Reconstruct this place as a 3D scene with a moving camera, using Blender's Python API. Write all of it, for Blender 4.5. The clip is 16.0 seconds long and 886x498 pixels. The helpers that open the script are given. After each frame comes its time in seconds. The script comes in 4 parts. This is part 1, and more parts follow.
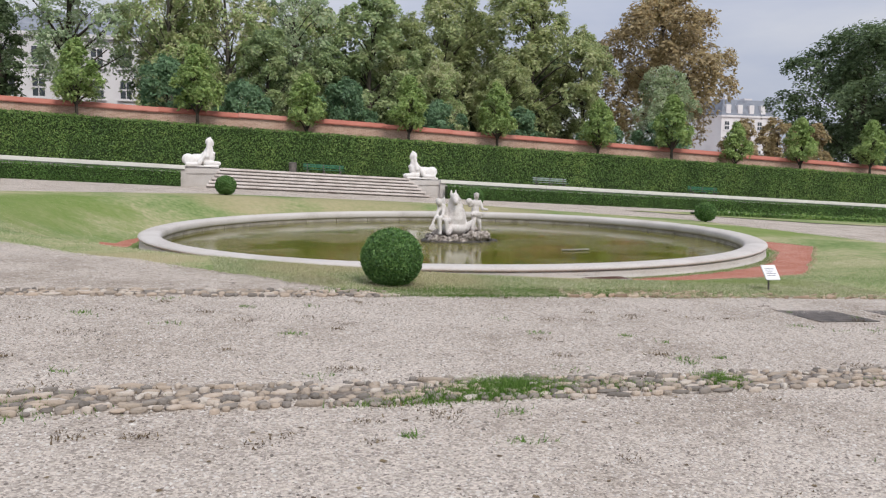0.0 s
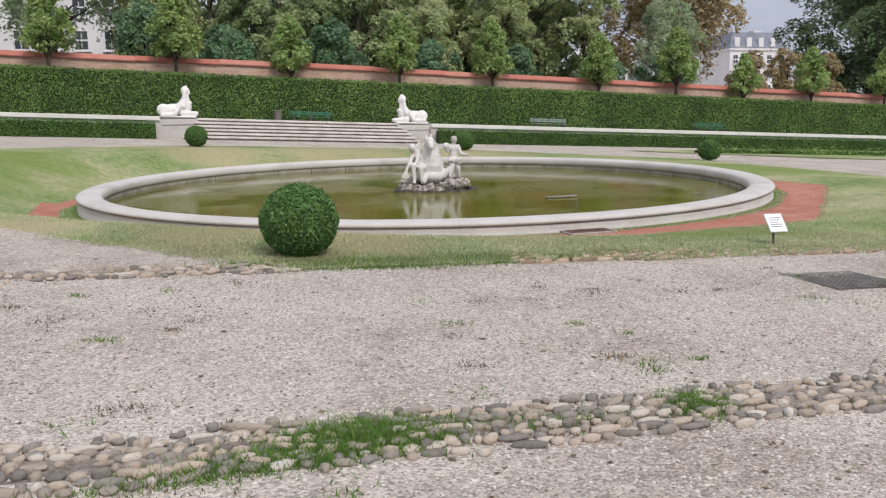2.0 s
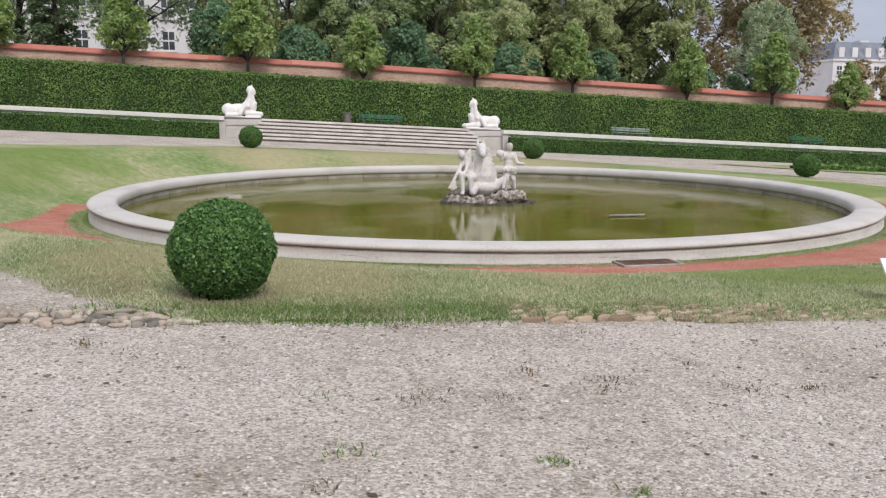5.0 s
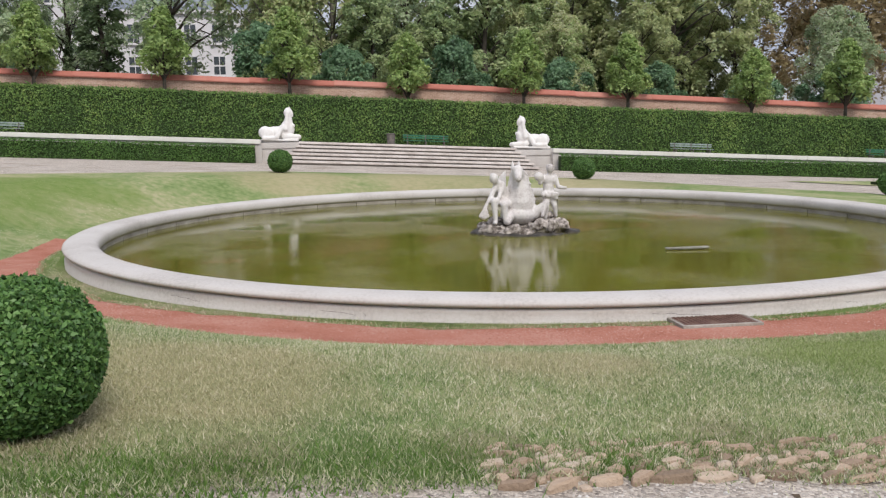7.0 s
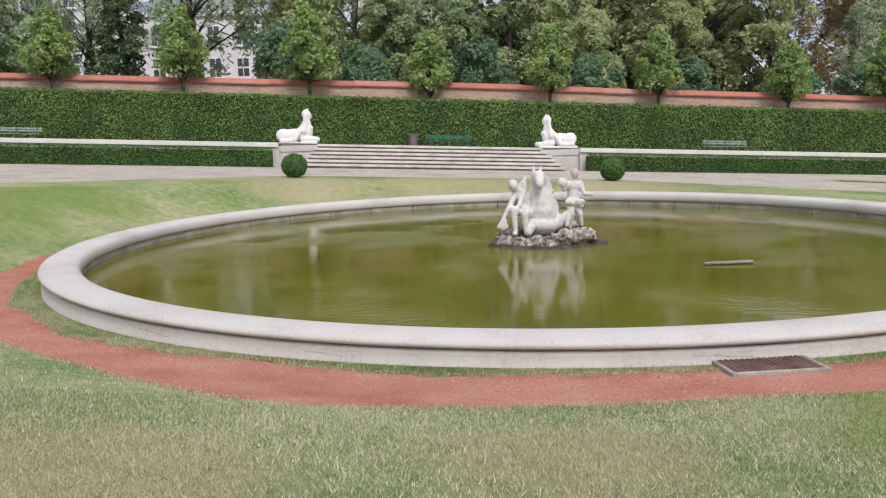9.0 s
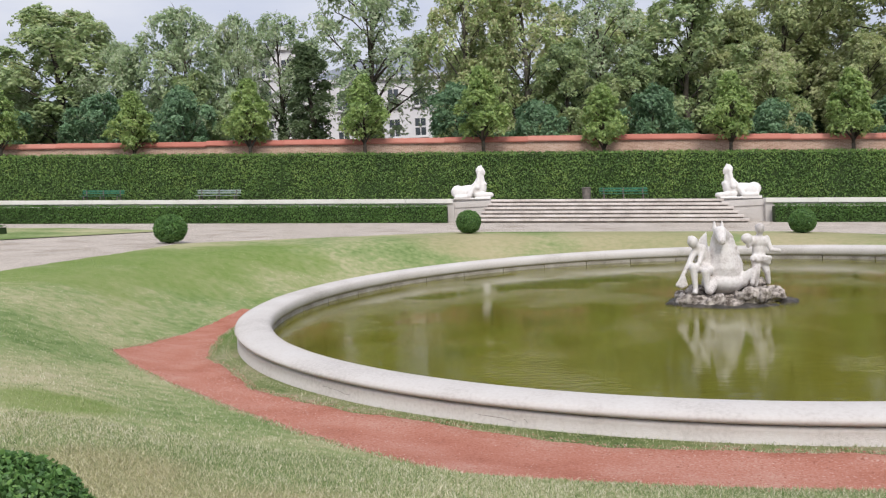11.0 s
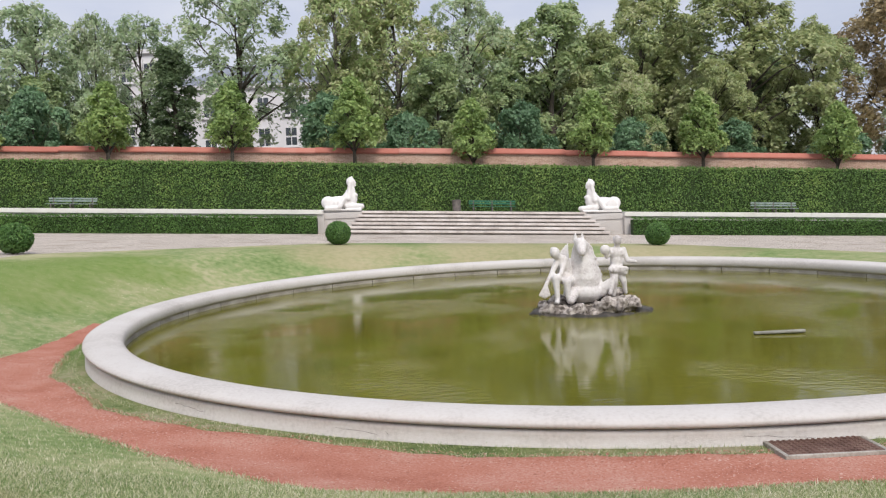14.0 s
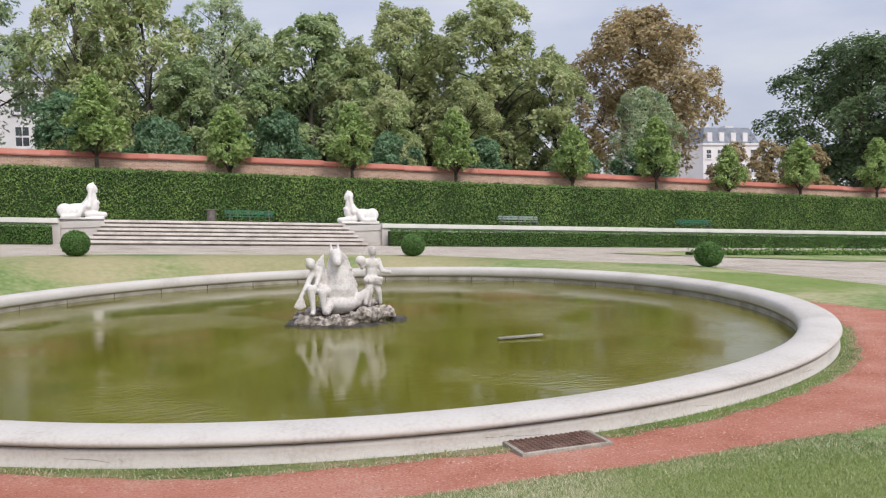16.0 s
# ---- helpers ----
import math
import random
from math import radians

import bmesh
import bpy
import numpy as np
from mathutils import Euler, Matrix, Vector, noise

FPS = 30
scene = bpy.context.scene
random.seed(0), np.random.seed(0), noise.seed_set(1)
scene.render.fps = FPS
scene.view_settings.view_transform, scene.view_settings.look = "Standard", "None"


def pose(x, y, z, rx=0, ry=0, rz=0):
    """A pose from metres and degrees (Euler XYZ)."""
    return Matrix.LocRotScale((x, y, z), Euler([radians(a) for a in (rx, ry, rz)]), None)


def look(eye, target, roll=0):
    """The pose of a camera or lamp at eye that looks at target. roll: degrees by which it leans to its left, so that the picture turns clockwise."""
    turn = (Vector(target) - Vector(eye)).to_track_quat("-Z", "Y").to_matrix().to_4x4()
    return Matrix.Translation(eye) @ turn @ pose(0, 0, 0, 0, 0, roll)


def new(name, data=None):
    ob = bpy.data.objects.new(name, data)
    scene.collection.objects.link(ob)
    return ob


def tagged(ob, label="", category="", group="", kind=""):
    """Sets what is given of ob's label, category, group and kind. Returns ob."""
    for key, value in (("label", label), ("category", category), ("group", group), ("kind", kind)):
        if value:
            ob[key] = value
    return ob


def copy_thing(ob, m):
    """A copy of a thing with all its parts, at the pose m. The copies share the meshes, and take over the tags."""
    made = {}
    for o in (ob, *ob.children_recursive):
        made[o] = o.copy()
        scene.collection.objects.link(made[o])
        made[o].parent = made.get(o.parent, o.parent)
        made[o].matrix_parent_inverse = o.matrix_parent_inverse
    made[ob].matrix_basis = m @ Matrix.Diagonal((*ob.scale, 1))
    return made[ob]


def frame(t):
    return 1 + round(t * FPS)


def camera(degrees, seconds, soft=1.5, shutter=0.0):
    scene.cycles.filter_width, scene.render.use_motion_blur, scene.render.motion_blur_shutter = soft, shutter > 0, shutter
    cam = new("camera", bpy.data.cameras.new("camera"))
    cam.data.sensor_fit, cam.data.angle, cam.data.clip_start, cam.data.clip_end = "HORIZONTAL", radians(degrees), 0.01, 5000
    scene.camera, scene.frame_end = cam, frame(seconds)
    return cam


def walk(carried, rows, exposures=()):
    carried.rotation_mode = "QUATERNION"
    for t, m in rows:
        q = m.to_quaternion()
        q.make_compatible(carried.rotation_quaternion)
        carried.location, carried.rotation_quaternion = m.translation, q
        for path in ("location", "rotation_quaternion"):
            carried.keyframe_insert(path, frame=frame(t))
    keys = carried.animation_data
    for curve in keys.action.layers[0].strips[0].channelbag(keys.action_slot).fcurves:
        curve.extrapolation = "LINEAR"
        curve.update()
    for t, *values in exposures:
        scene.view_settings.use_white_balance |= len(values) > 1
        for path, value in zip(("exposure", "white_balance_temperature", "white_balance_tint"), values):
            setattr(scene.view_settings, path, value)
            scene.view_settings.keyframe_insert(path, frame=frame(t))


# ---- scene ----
import functools

cam = camera(57.47, 16.0, soft=1.25)

# seconds, x, y, z, yaw, pitch, roll
ROWS = [
    (0, -7.923, -23.606, 1.869, -18.05, -5.22, 0.47),
    (0.5, -7.540, -23.131, 1.881, -16.75, -6.55, -0.77),
    (1, -7.160, -22.683, 1.867, -16.43, -7.87, -1.42),
    (1.5, -6.785, -22.285, 1.831, -16.42, -8.65, -1.68),
    (2, -6.403, -21.890, 1.799, -17.39, -9.08, -1.23),
    (2.5, -6.049, -21.562, 1.799, -18.26, -9.10, -0.45),
    (3, -5.711, -21.232, 1.776, -18.13, -9.94, 0.09),
    (3.5, -5.365, -20.765, 1.727, -16.22, -10.89, 0.11),
    (4, -5.162, -20.420, 1.708, -13.43, -11.05, -0.13),
    (4.2, -5.154, -20.358, 1.713, -12.47, -10.73, 0.09),
    (6.3, -4.110, -18.264, 1.728, -10.60, -5.95, -0.05),
    (6.5, -4.007, -18.005, 1.732, -9.63, -6.30, -0.36),
    (7, -3.815, -17.493, 1.744, -7.34, -7.16, -1.04),
    (7.5, -3.672, -17.057, 1.763, -5.57, -8.40, -1.70),
    (8, -3.543, -16.585, 1.776, -5.37, -8.77, -1.84),
    (8.2, -3.494, -16.433, 1.787, -5.69, -8.80, -1.73),
    (10.3, -3.290, -16.014, 1.960, 0.43, -3.35, -1.84),
    (10.5, -3.315, -16.038, 1.964, 2.33, -3.23, -2.07),
    (11, -3.360, -16.114, 1.981, 6.82, -3.05, -2.88),
    (11.5, -3.386, -16.132, 1.982, 9.86, -2.89, -3.24),
    (12, -3.377, -16.115, 1.977, 10.14, -2.85, -3.15),
    (12.5, -3.342, -16.111, 1.973, 8.11, -2.74, -2.81),
    (13, -3.314, -16.071, 1.963, 4.81, -2.64, -2.58),
    (13.5, -3.283, -16.019, 1.952, 1.13, -2.60, -2.39),
    (14, -3.256, -16.000, 1.949, -2.21, -2.61, -2.35),
    (14.5, -3.228, -15.984, 1.942, -5.25, -2.60, -2.22),
    (15, -3.195, -15.959, 1.933, -8.35, -2.59, -2.02),
    (15.5, -3.163, -15.940, 1.928, -12.61, -2.53, -1.85),
    (16, -3.135, -15.924, 1.930, -19.07, -2.40, -1.68),
]


def aim(x, y, z, yaw, pitch, roll):
    a, b = radians(yaw), radians(pitch)
    way = Vector((-math.sin(a) * math.cos(b), math.cos(a) * math.cos(b), math.sin(b)))
    return look((x, y, z), Vector((x, y, z)) + way, roll)


walk(cam, [(r[0], aim(*r[1:])) for r in ROWS], [(0, -0.06), (8.2, -0.03), (10.3, 0.12), (16, 0.1)])

# ---- light: a bright overcast day ----
world = bpy.data.worlds.new("world")
scene.world = world
world.use_nodes = True
wn, wl = world.node_tree.nodes, world.node_tree.links
sky = wn.new("ShaderNodeTexSky")
sky.sky_type, sky.sun_disc = "NISHITA", False
sky.sun_elevation, sky.sun_rotation = radians(47), radians(167)
coord = wn.new("ShaderNodeTexCoord")
stretch = wn.new("ShaderNodeMapping")
stretch.inputs["Scale"].default_value = (1.6, 1.6, 5.0)
clouds = wn.new("ShaderNodeTexNoise")
clouds.inputs["Scale"].default_value, clouds.inputs["Detail"].default_value = 1.7, 6
ramp = wn.new("ShaderNodeValToRGB")
ramp.color_ramp.elements[0].position, ramp.color_ramp.elements[1].position = 0.35, 0.68
ramp.color_ramp.elements[0].color = (4.6, 5.0, 6.4, 1)
ramp.color_ramp.elements[1].color = (7.3, 7.3, 7.7, 1)
blend = wn.new("ShaderNodeMix")
blend.data_type = "RGBA"
blend.inputs[0].default_value = 0.88
wl.new(coord.outputs["Generated"], stretch.inputs[0])
wl.new(stretch.outputs[0], clouds.inputs["Vector"])
wl.new(clouds.outputs[0], ramp.inputs[0])
wl.new(sky.outputs[0], blend.inputs[6])
wl.new(ramp.outputs[0], blend.inputs[7])
# an overcast dome is brightest overhead
height = wn.new("ShaderNodeSeparateXYZ")
dome = wn.new("ShaderNodeMapRange")
dome.inputs[1].default_value, dome.inputs[2].default_value = 0.0, 0.75
dome.inputs[3].default_value, dome.inputs[4].default_value = 0.70, 1.25
shade = wn.new("ShaderNodeVectorMath")
shade.operation = "SCALE"
wl.new(coord.outputs["Generated"], height.inputs[0])
wl.new(height.outputs[2], dome.inputs[0])
wl.new(blend.outputs[2], shade.inputs[0])
wl.new(dome.outputs[0], shade.inputs["Scale"])
wl.new(shade.outputs[0], wn["Background"].inputs[0])
wn["Background"].inputs[1].default_value = 0.128
sun = new("sun", bpy.data.lights.new("sun", "SUN"))
sun.data.energy, sun.data.angle, sun.data.color = 2.4, radians(25), (1.0, 0.95, 0.88)
sun.matrix_world = look((8, -34, 38), (0, 0, 0))


# ---- materials ----
def material(name, cols, scale=4.0, fine=60.0, rough=0.8, bump=0.3, bump_scale=120.0, spread=0.25, spec=0.3, metal=0.0, local=False, island=0.0, rand=0.0, trans=0.0, span=None):
    """Colours from a broad noise, varied by a fine one; relief from a third. island or rand: share of the variation piece by piece."""
    m = bpy.data.materials.new(name)
    m.use_nodes = True
    n, l = m.node_tree.nodes, m.node_tree.links
    b = n["Principled BSDF"]
    if local:
        tc = n.new("ShaderNodeTexCoord")
        where = tc.outputs["Object"]
    else:
        where = n.new("ShaderNodeNewGeometry").outputs["Position"]
    n1, n2, n3 = (n.new("ShaderNodeTexNoise") for _ in range(3))
    for k, (node, sc, det) in enumerate(((n1, scale, 5), (n2, fine, 3), (n3, bump_scale, 4))):
        node.inputs["Scale"].default_value, node.inputs["Detail"].default_value = sc, det
        l.new(where, node.inputs["Vector"])
    mixv = n.new("ShaderNodeMix")
    mixv.inputs[0].default_value = spread
    l.new(n1.outputs[0], mixv.inputs[2])
    l.new(n2.outputs[0], mixv.inputs[3])
    value = mixv.outputs[0]
    if island or rand:
        src = n.new("ShaderNodeNewGeometry").outputs["Random Per Island"] if island else n.new("ShaderNodeObjectInfo").outputs["Random"]
        mi = n.new("ShaderNodeMix")
        mi.inputs[0].default_value = island or rand
        l.new(value, mi.inputs[2])
        l.new(src, mi.inputs[3])
        value = mi.outputs[0]
    cr = n.new("ShaderNodeValToRGB")
    lo, hi = (0.3, 0.7) if not (island or rand) else (0.15, 0.85)
    lo, hi = span or (lo, hi)
    while len(cr.color_ramp.elements) < len(cols):
        cr.color_ramp.elements.new(0.5)
    for k, c in enumerate(cols):
        e = cr.color_ramp.elements[k]
        e.position, e.color = lo + (hi - lo) * k / max(len(cols) - 1, 1), (*c, 1)
    l.new(value, cr.inputs[0])
    l.new(cr.outputs[0], b.inputs["Base Color"])
    b.inputs["Roughness"].default_value = rough
    b.inputs["Specular IOR Level"].default_value = spec
    b.inputs["Metallic"].default_value = metal
    if bump:
        bp = n.new("ShaderNodeBump")
        bp.inputs["Strength"].default_value, bp.inputs["Distance"].default_value = bump, 0.02
        l.new(n3.outputs[0], bp.inputs["Height"])
        l.new(bp.outputs[0], b.inputs["Normal"])
    if trans:
        # light passes through thin leaves
        tr, add = n.new("ShaderNodeBsdfTranslucent"), n.new("ShaderNodeMixShader")
        add.inputs[0].default_value = trans
        l.new(cr.outputs[0], tr.inputs[0])
        l.new(b.outputs[0], add.inputs[1])
        l.new(tr.outputs[0], add.inputs[2])
        l.new(add.outputs[0], n["Material Output"].inputs[0])
    return m


def gravel_material():
    m = material("gravel", [(0.342, 0.294, 0.247), (0.514, 0.460, 0.410), (0.589, 0.535, 0.483)], 0.8, 9, 0.95, 0.5, 45, 0.35, 0.15)
    n, l = m.node_tree.nodes, m.node_tree.links
    b = n["Principled BSDF"]
    pos = n.new("ShaderNodeNewGeometry").outputs["Position"]
    stones = n.new("ShaderNodeTexVoronoi")
    stones.inputs["Scale"].default_value = 72
    l.new(pos, stones.inputs["Vector"])
    tone = n.new("ShaderNodeValToRGB")
    tone.color_ramp.elements[0].color, tone.color_ramp.elements[1].color = (0.44, 0.42, 0.4, 1), (1.29, 1.27, 1.24, 1)
    sep = n.new("ShaderNodeSeparateColor")
    l.new(stones.outputs["Color"], sep.inputs[0])
    l.new(sep.outputs[0], tone.inputs[0])
    mul = n.new("ShaderNodeMix")
    mul.data_type, mul.blend_type = "RGBA", "MULTIPLY"
    mul.inputs[0].default_value = 0.8
    old = b.inputs["Base Color"].links[0].from_socket
    l.new(old, mul.inputs[6])
    l.new(tone.outputs[0], mul.inputs[7])
    l.new(mul.outputs[2], b.inputs["Base Color"])
    bp = n.new("ShaderNodeBump")
    bp.inputs["Strength"].default_value, bp.inputs["Distance"].default_value = 0.9, 0.012
    bp.invert = True
    l.new(stones.outputs["Distance"], bp.inputs["Height"])
    l.new(bp.outputs[0], b.inputs["Normal"])
    return m


def water_material():
    m = material("pond_water", [(0.092, 0.086, 0.009), (0.130, 0.123, 0.014), (0.168, 0.156, 0.024)], 0.35, 3, 0.06, 0.0, 10, 0.2, 0.5)
    n, l = m.node_tree.nodes, m.node_tree.links
    b = n["Principled BSDF"]
    b.inputs["IOR"].default_value = 1.33
    pos = n.new("ShaderNodeNewGeometry").outputs["Position"]
    mp = n.new("ShaderNodeMapping")
    mp.inputs["Scale"].default_value = (1.0, 2.2, 1.0)
    ripple = n.new("ShaderNodeTexNoise")
    ripple.inputs["Scale"].default_value, ripple.inputs["Detail"].default_value = 5.0, 5
    calm = n.new("ShaderNodeTexNoise")
    calm.inputs["Scale"].default_value = 0.35
    mulv = n.new("ShaderNodeMath")
    mulv.operation = "MULTIPLY"
    l.new(pos, mp.inputs[0])
    l.new(mp.outputs[0], ripple.inputs["Vector"])
    l.new(pos, calm.inputs["Vector"])
    l.new(ripple.outputs[0], mulv.inputs[0])
    lively = n.new("ShaderNodeMapRange")
    lively.inputs[1].default_value, lively.inputs[2].default_value, lively.inputs[3].default_value, lively.inputs[4].default_value = 0.47, 0.68, 0.22, 2.4
    l.new(calm.outputs[0], lively.inputs[0])
    l.new(lively.outputs[0], mulv.inputs[1])
    bp = n.new("ShaderNodeBump")
    bp.inputs["Strength"].default_value, bp.inputs["Distance"].default_value = 0.15, 0.05
    l.new(mulv.outputs[0], bp.inputs["Height"])
    l.new(bp.outputs[0], b.inputs["Normal"])
    return m


GRAVEL = gravel_material()
WATER = water_material()
GRASS_GROUND = material("turf", [(0.118, 0.180, 0.056), (0.196, 0.254, 0.101), (0.304, 0.313, 0.162), (0.402, 0.366, 0.230)], 0.3, 5, 0.95, 0.8, 40, 0.35, 0.1, span=(0.36, 0.64))
WORN = material("worn_turf", [(0.06, 0.09, 0.03), (0.13, 0.165, 0.06), (0.19, 0.21, 0.095), (0.29, 0.26, 0.17)], 0.9, 9, 0.95, 0.8, 45, 0.4, 0.1, span=(0.36, 0.64))
BLADES = material("grass_blades", [(0.152, 0.230, 0.084), (0.314, 0.374, 0.174), (0.490, 0.482, 0.302), (0.720, 0.674, 0.526)], 0.3, 5, 0.8, 0, 10, 0.3, 0.2, island=0.5, trans=0.25, span=(0.27, 0.73))
TUFT = material("weed_green", [(0.07, 0.14, 0.028), (0.126, 0.238, 0.049), (0.224, 0.308, 0.084)], 2, 20, 0.8, 0, 10, 0.2, 0.2, island=0.5, trans=0.25)


def patches(m, spots, col, share):
    """Broad ragged patches of another growth, given as x, y, radius."""
    n, l = m.node_tree.nodes, m.node_tree.links
    ramp = next(q for q in n if q.type == "VALTORGB")
    targets = [k.to_socket for k in ramp.outputs[0].links]
    flat = n.new("ShaderNodeVectorMath")
    flat.operation = "MULTIPLY"
    flat.inputs[1].default_value = (1, 1, 0)
    pos = n.new("ShaderNodeNewGeometry").outputs["Position"]
    l.new(pos, flat.inputs[0])
    ragged = n.new("ShaderNodeTexNoise")
    ragged.inputs["Scale"].default_value, ragged.inputs["Detail"].default_value = 0.9, 6
    l.new(pos, ragged.inputs["Vector"])
    total = None
    for x, y, r in spots:
        d = n.new("ShaderNodeVectorMath")
        d.operation = "DISTANCE"
        d.inputs[1].default_value = (x, y, 0)
        l.new(flat.outputs[0], d.inputs[0])
        f = n.new("ShaderNodeMapRange")
        f.inputs[1].default_value, f.inputs[2].default_value, f.inputs[3].default_value, f.inputs[4].default_value = r * 1.5, 0, 0, 1
        l.new(d.outputs["Value"], f.inputs[0])
        if total is None:
            total = f.outputs[0]
        else:
            big = n.new("ShaderNodeMath")
            big.operation = "MAXIMUM"
            l.new(total, big.inputs[0])
            l.new(f.outputs[0], big.inputs[1])
            total = big.outputs[0]
    both = n.new("ShaderNodeMath")
    both.operation = "ADD"
    l.new(total, both.inputs[0])
    l.new(ragged.outputs[0], both.inputs[1])
    cut = n.new("ShaderNodeMapRange")
    cut.inputs[1].default_value, cut.inputs[2].default_value, cut.inputs[3].default_value, cut.inputs[4].default_value = 0.7, 1.05, 0, share
    l.new(both.outputs[0], cut.inputs[0])
    mix = n.new("ShaderNodeMix")
    mix.data_type = "RGBA"
    l.new(cut.outputs[0], mix.inputs[0])
    l.new(ramp.outputs[0], mix.inputs[6])
    mix.inputs[7].default_value = (*col, 1)
    for q in targets:
        l.new(mix.outputs[2], q)


LUSH = [(-13.2, 3.0, 3.0), (-11.8, 6.0, 2.2), (-13.5, -0.5, 2.0), (12.5, 2.0, 3.0), (0.9, -11.8, 1.5), (-7.6, -9.6, 0.6)]
TRODDEN = [(-5.25, -13.62, 0.42), (-4.3, -14.0, 0.3), (-3.2, -13.95, 0.3), (-1.9, -13.95, 0.35), (-6.3, -13.2, 0.4)]
BARE = [(0, 12.6, 3.2), (-5.5, 12.0, 2.4), (6, 12.2, 2.6), (-6.2, -12.0, 0.9), (-2.4, -12.2, 0.8), (-4.6, -12.8, 1.0), (-8.5, -11.0, 0.9)]
for m_, green_, straw_ in ((GRASS_GROUND, (0.145, 0.215, 0.045), (0.36, 0.30, 0.18)), (BLADES, (0.26, 0.335, 0.095), (0.53, 0.46, 0.30))):
    patches(m_, LUSH, green_, 0.65)
    patches(m_, BARE, straw_, 0.55)
    patches(m_, TRODDEN, (0.27, 0.21, 0.15), 0.32)
patches(WORN, [(3, -9.2, 2.2), (8, -4.5, 3.0), (9.2, 0, 2.5), (-9.2, -0.5, 2.5)], (0.115, 0.185, 0.045), 0.75)
RED = material("red_grit", [(0.29, 0.105, 0.07), (0.41, 0.165, 0.115), (0.46, 0.22, 0.165), (0.50, 0.31, 0.245)], 1.4, 45, 0.95, 0.8, 90, 0.5, 0.1, span=(0.34, 0.68))
GRIT = material("loose_red_grit", [(0.26, 0.10, 0.07), (0.42, 0.18, 0.13), (0.55, 0.36, 0.30)], 3, 30, 0.95, 0, 60, island=0.7)
STONE = material("pale_stone", [(0.389, 0.359, 0.332), (0.522, 0.489, 0.461), (0.570, 0.546, 0.522)], 1.1, 26, 0.75, 0.3, 90, 0.4, 0.3)
# damp stone of the basin; on the stair risers its darkness is painted shade
STONE_WET_SHADE = material("damp_and_shade_stone", [(0.135, 0.121, 0.101), (0.324, 0.297, 0.257), (0.486, 0.459, 0.419)], 2.5, 40, 0.7, 0.4, 80, 0.4, 0.3)
STEP = material("step_stone", [(0.39, 0.338, 0.312), (0.598, 0.546, 0.507), (0.728, 0.676, 0.65)], 1.6, 18, 0.85, 0.4, 60, 0.4, 0.2)
MARBLE = material("white_marble", [(0.60, 0.56, 0.53), (0.72, 0.70, 0.68), (0.78, 0.77, 0.76)], 3, 30, 0.6, 0.15, 60, 0.35, 0.3, local=True)
SCULPT = material("weathered_marble", [(0.26, 0.23, 0.22), (0.55, 0.51, 0.49), (0.66, 0.63, 0.61), (0.68, 0.66, 0.64)], 3.6, 24, 0.65, 0.3, 50, 0.45, 0.3, local=True)
ROCK = material("pitted_rock", [(0.03, 0.026, 0.022), (0.12, 0.10, 0.085), (0.46, 0.41, 0.37), (0.62, 0.57, 0.52)], 4.2, 14, 0.85, 0.9, 28, 0.5, 0.2, local=True)
# near-black green that stands in for the shade between the leaves
SHADE_CORE = material("hedge_core", [(0.022, 0.036, 0.011), (0.04, 0.072, 0.022)], 2, 20, 0.9, 0.5, 20)
HEDGE_LEAF = material("hedge_leaf", [(0.061, 0.116, 0.037), (0.134, 0.244, 0.067), (0.207, 0.342, 0.091), (0.317, 0.427, 0.122)], 0.5, 3, 0.55, 0, 10, 0.35, 0.4, island=0.26, trans=0.3, span=(0.3, 0.7))
LOW_LEAF = material("low_hedge_leaf", [(0.045, 0.101, 0.025), (0.109, 0.222, 0.052), (0.181, 0.323, 0.077)], 0.6, 3, 0.55, 0, 10, 0.35, 0.4, island=0.25, trans=0.3, span=(0.3, 0.7))
BOX_LEAF = material("box_leaf", [(0.042, 0.101, 0.028), (0.112, 0.234, 0.063), (0.224, 0.377, 0.112)], 2, 9, 0.45, 0, 10, 0.3, 0.4, island=0.6, trans=0.25)
LIME_LEAF = material("young_tree_leaf", [(0.104, 0.163, 0.056), (0.247, 0.362, 0.119), (0.390, 0.512, 0.182), (0.559, 0.600, 0.266)], 0.7, 5, 0.5, 0, 10, 0.3, 0.4, island=0.36, trans=0.4)
SHRUB_LEAF = material("shrub_leaf", [(0.084, 0.149, 0.084), (0.182, 0.311, 0.168), (0.294, 0.446, 0.252)], 0.5, 3, 0.5, 0, 10, 0.3, 0.4, island=0.22, trans=0.35, span=(0.27, 0.73))


def leaves_of(name, cols):
    return material(name, cols, 0.22, 1.2, 0.5, 0, 10, 0.4, 0.4, island=0.26, trans=0.46, span=(0.28, 0.72))


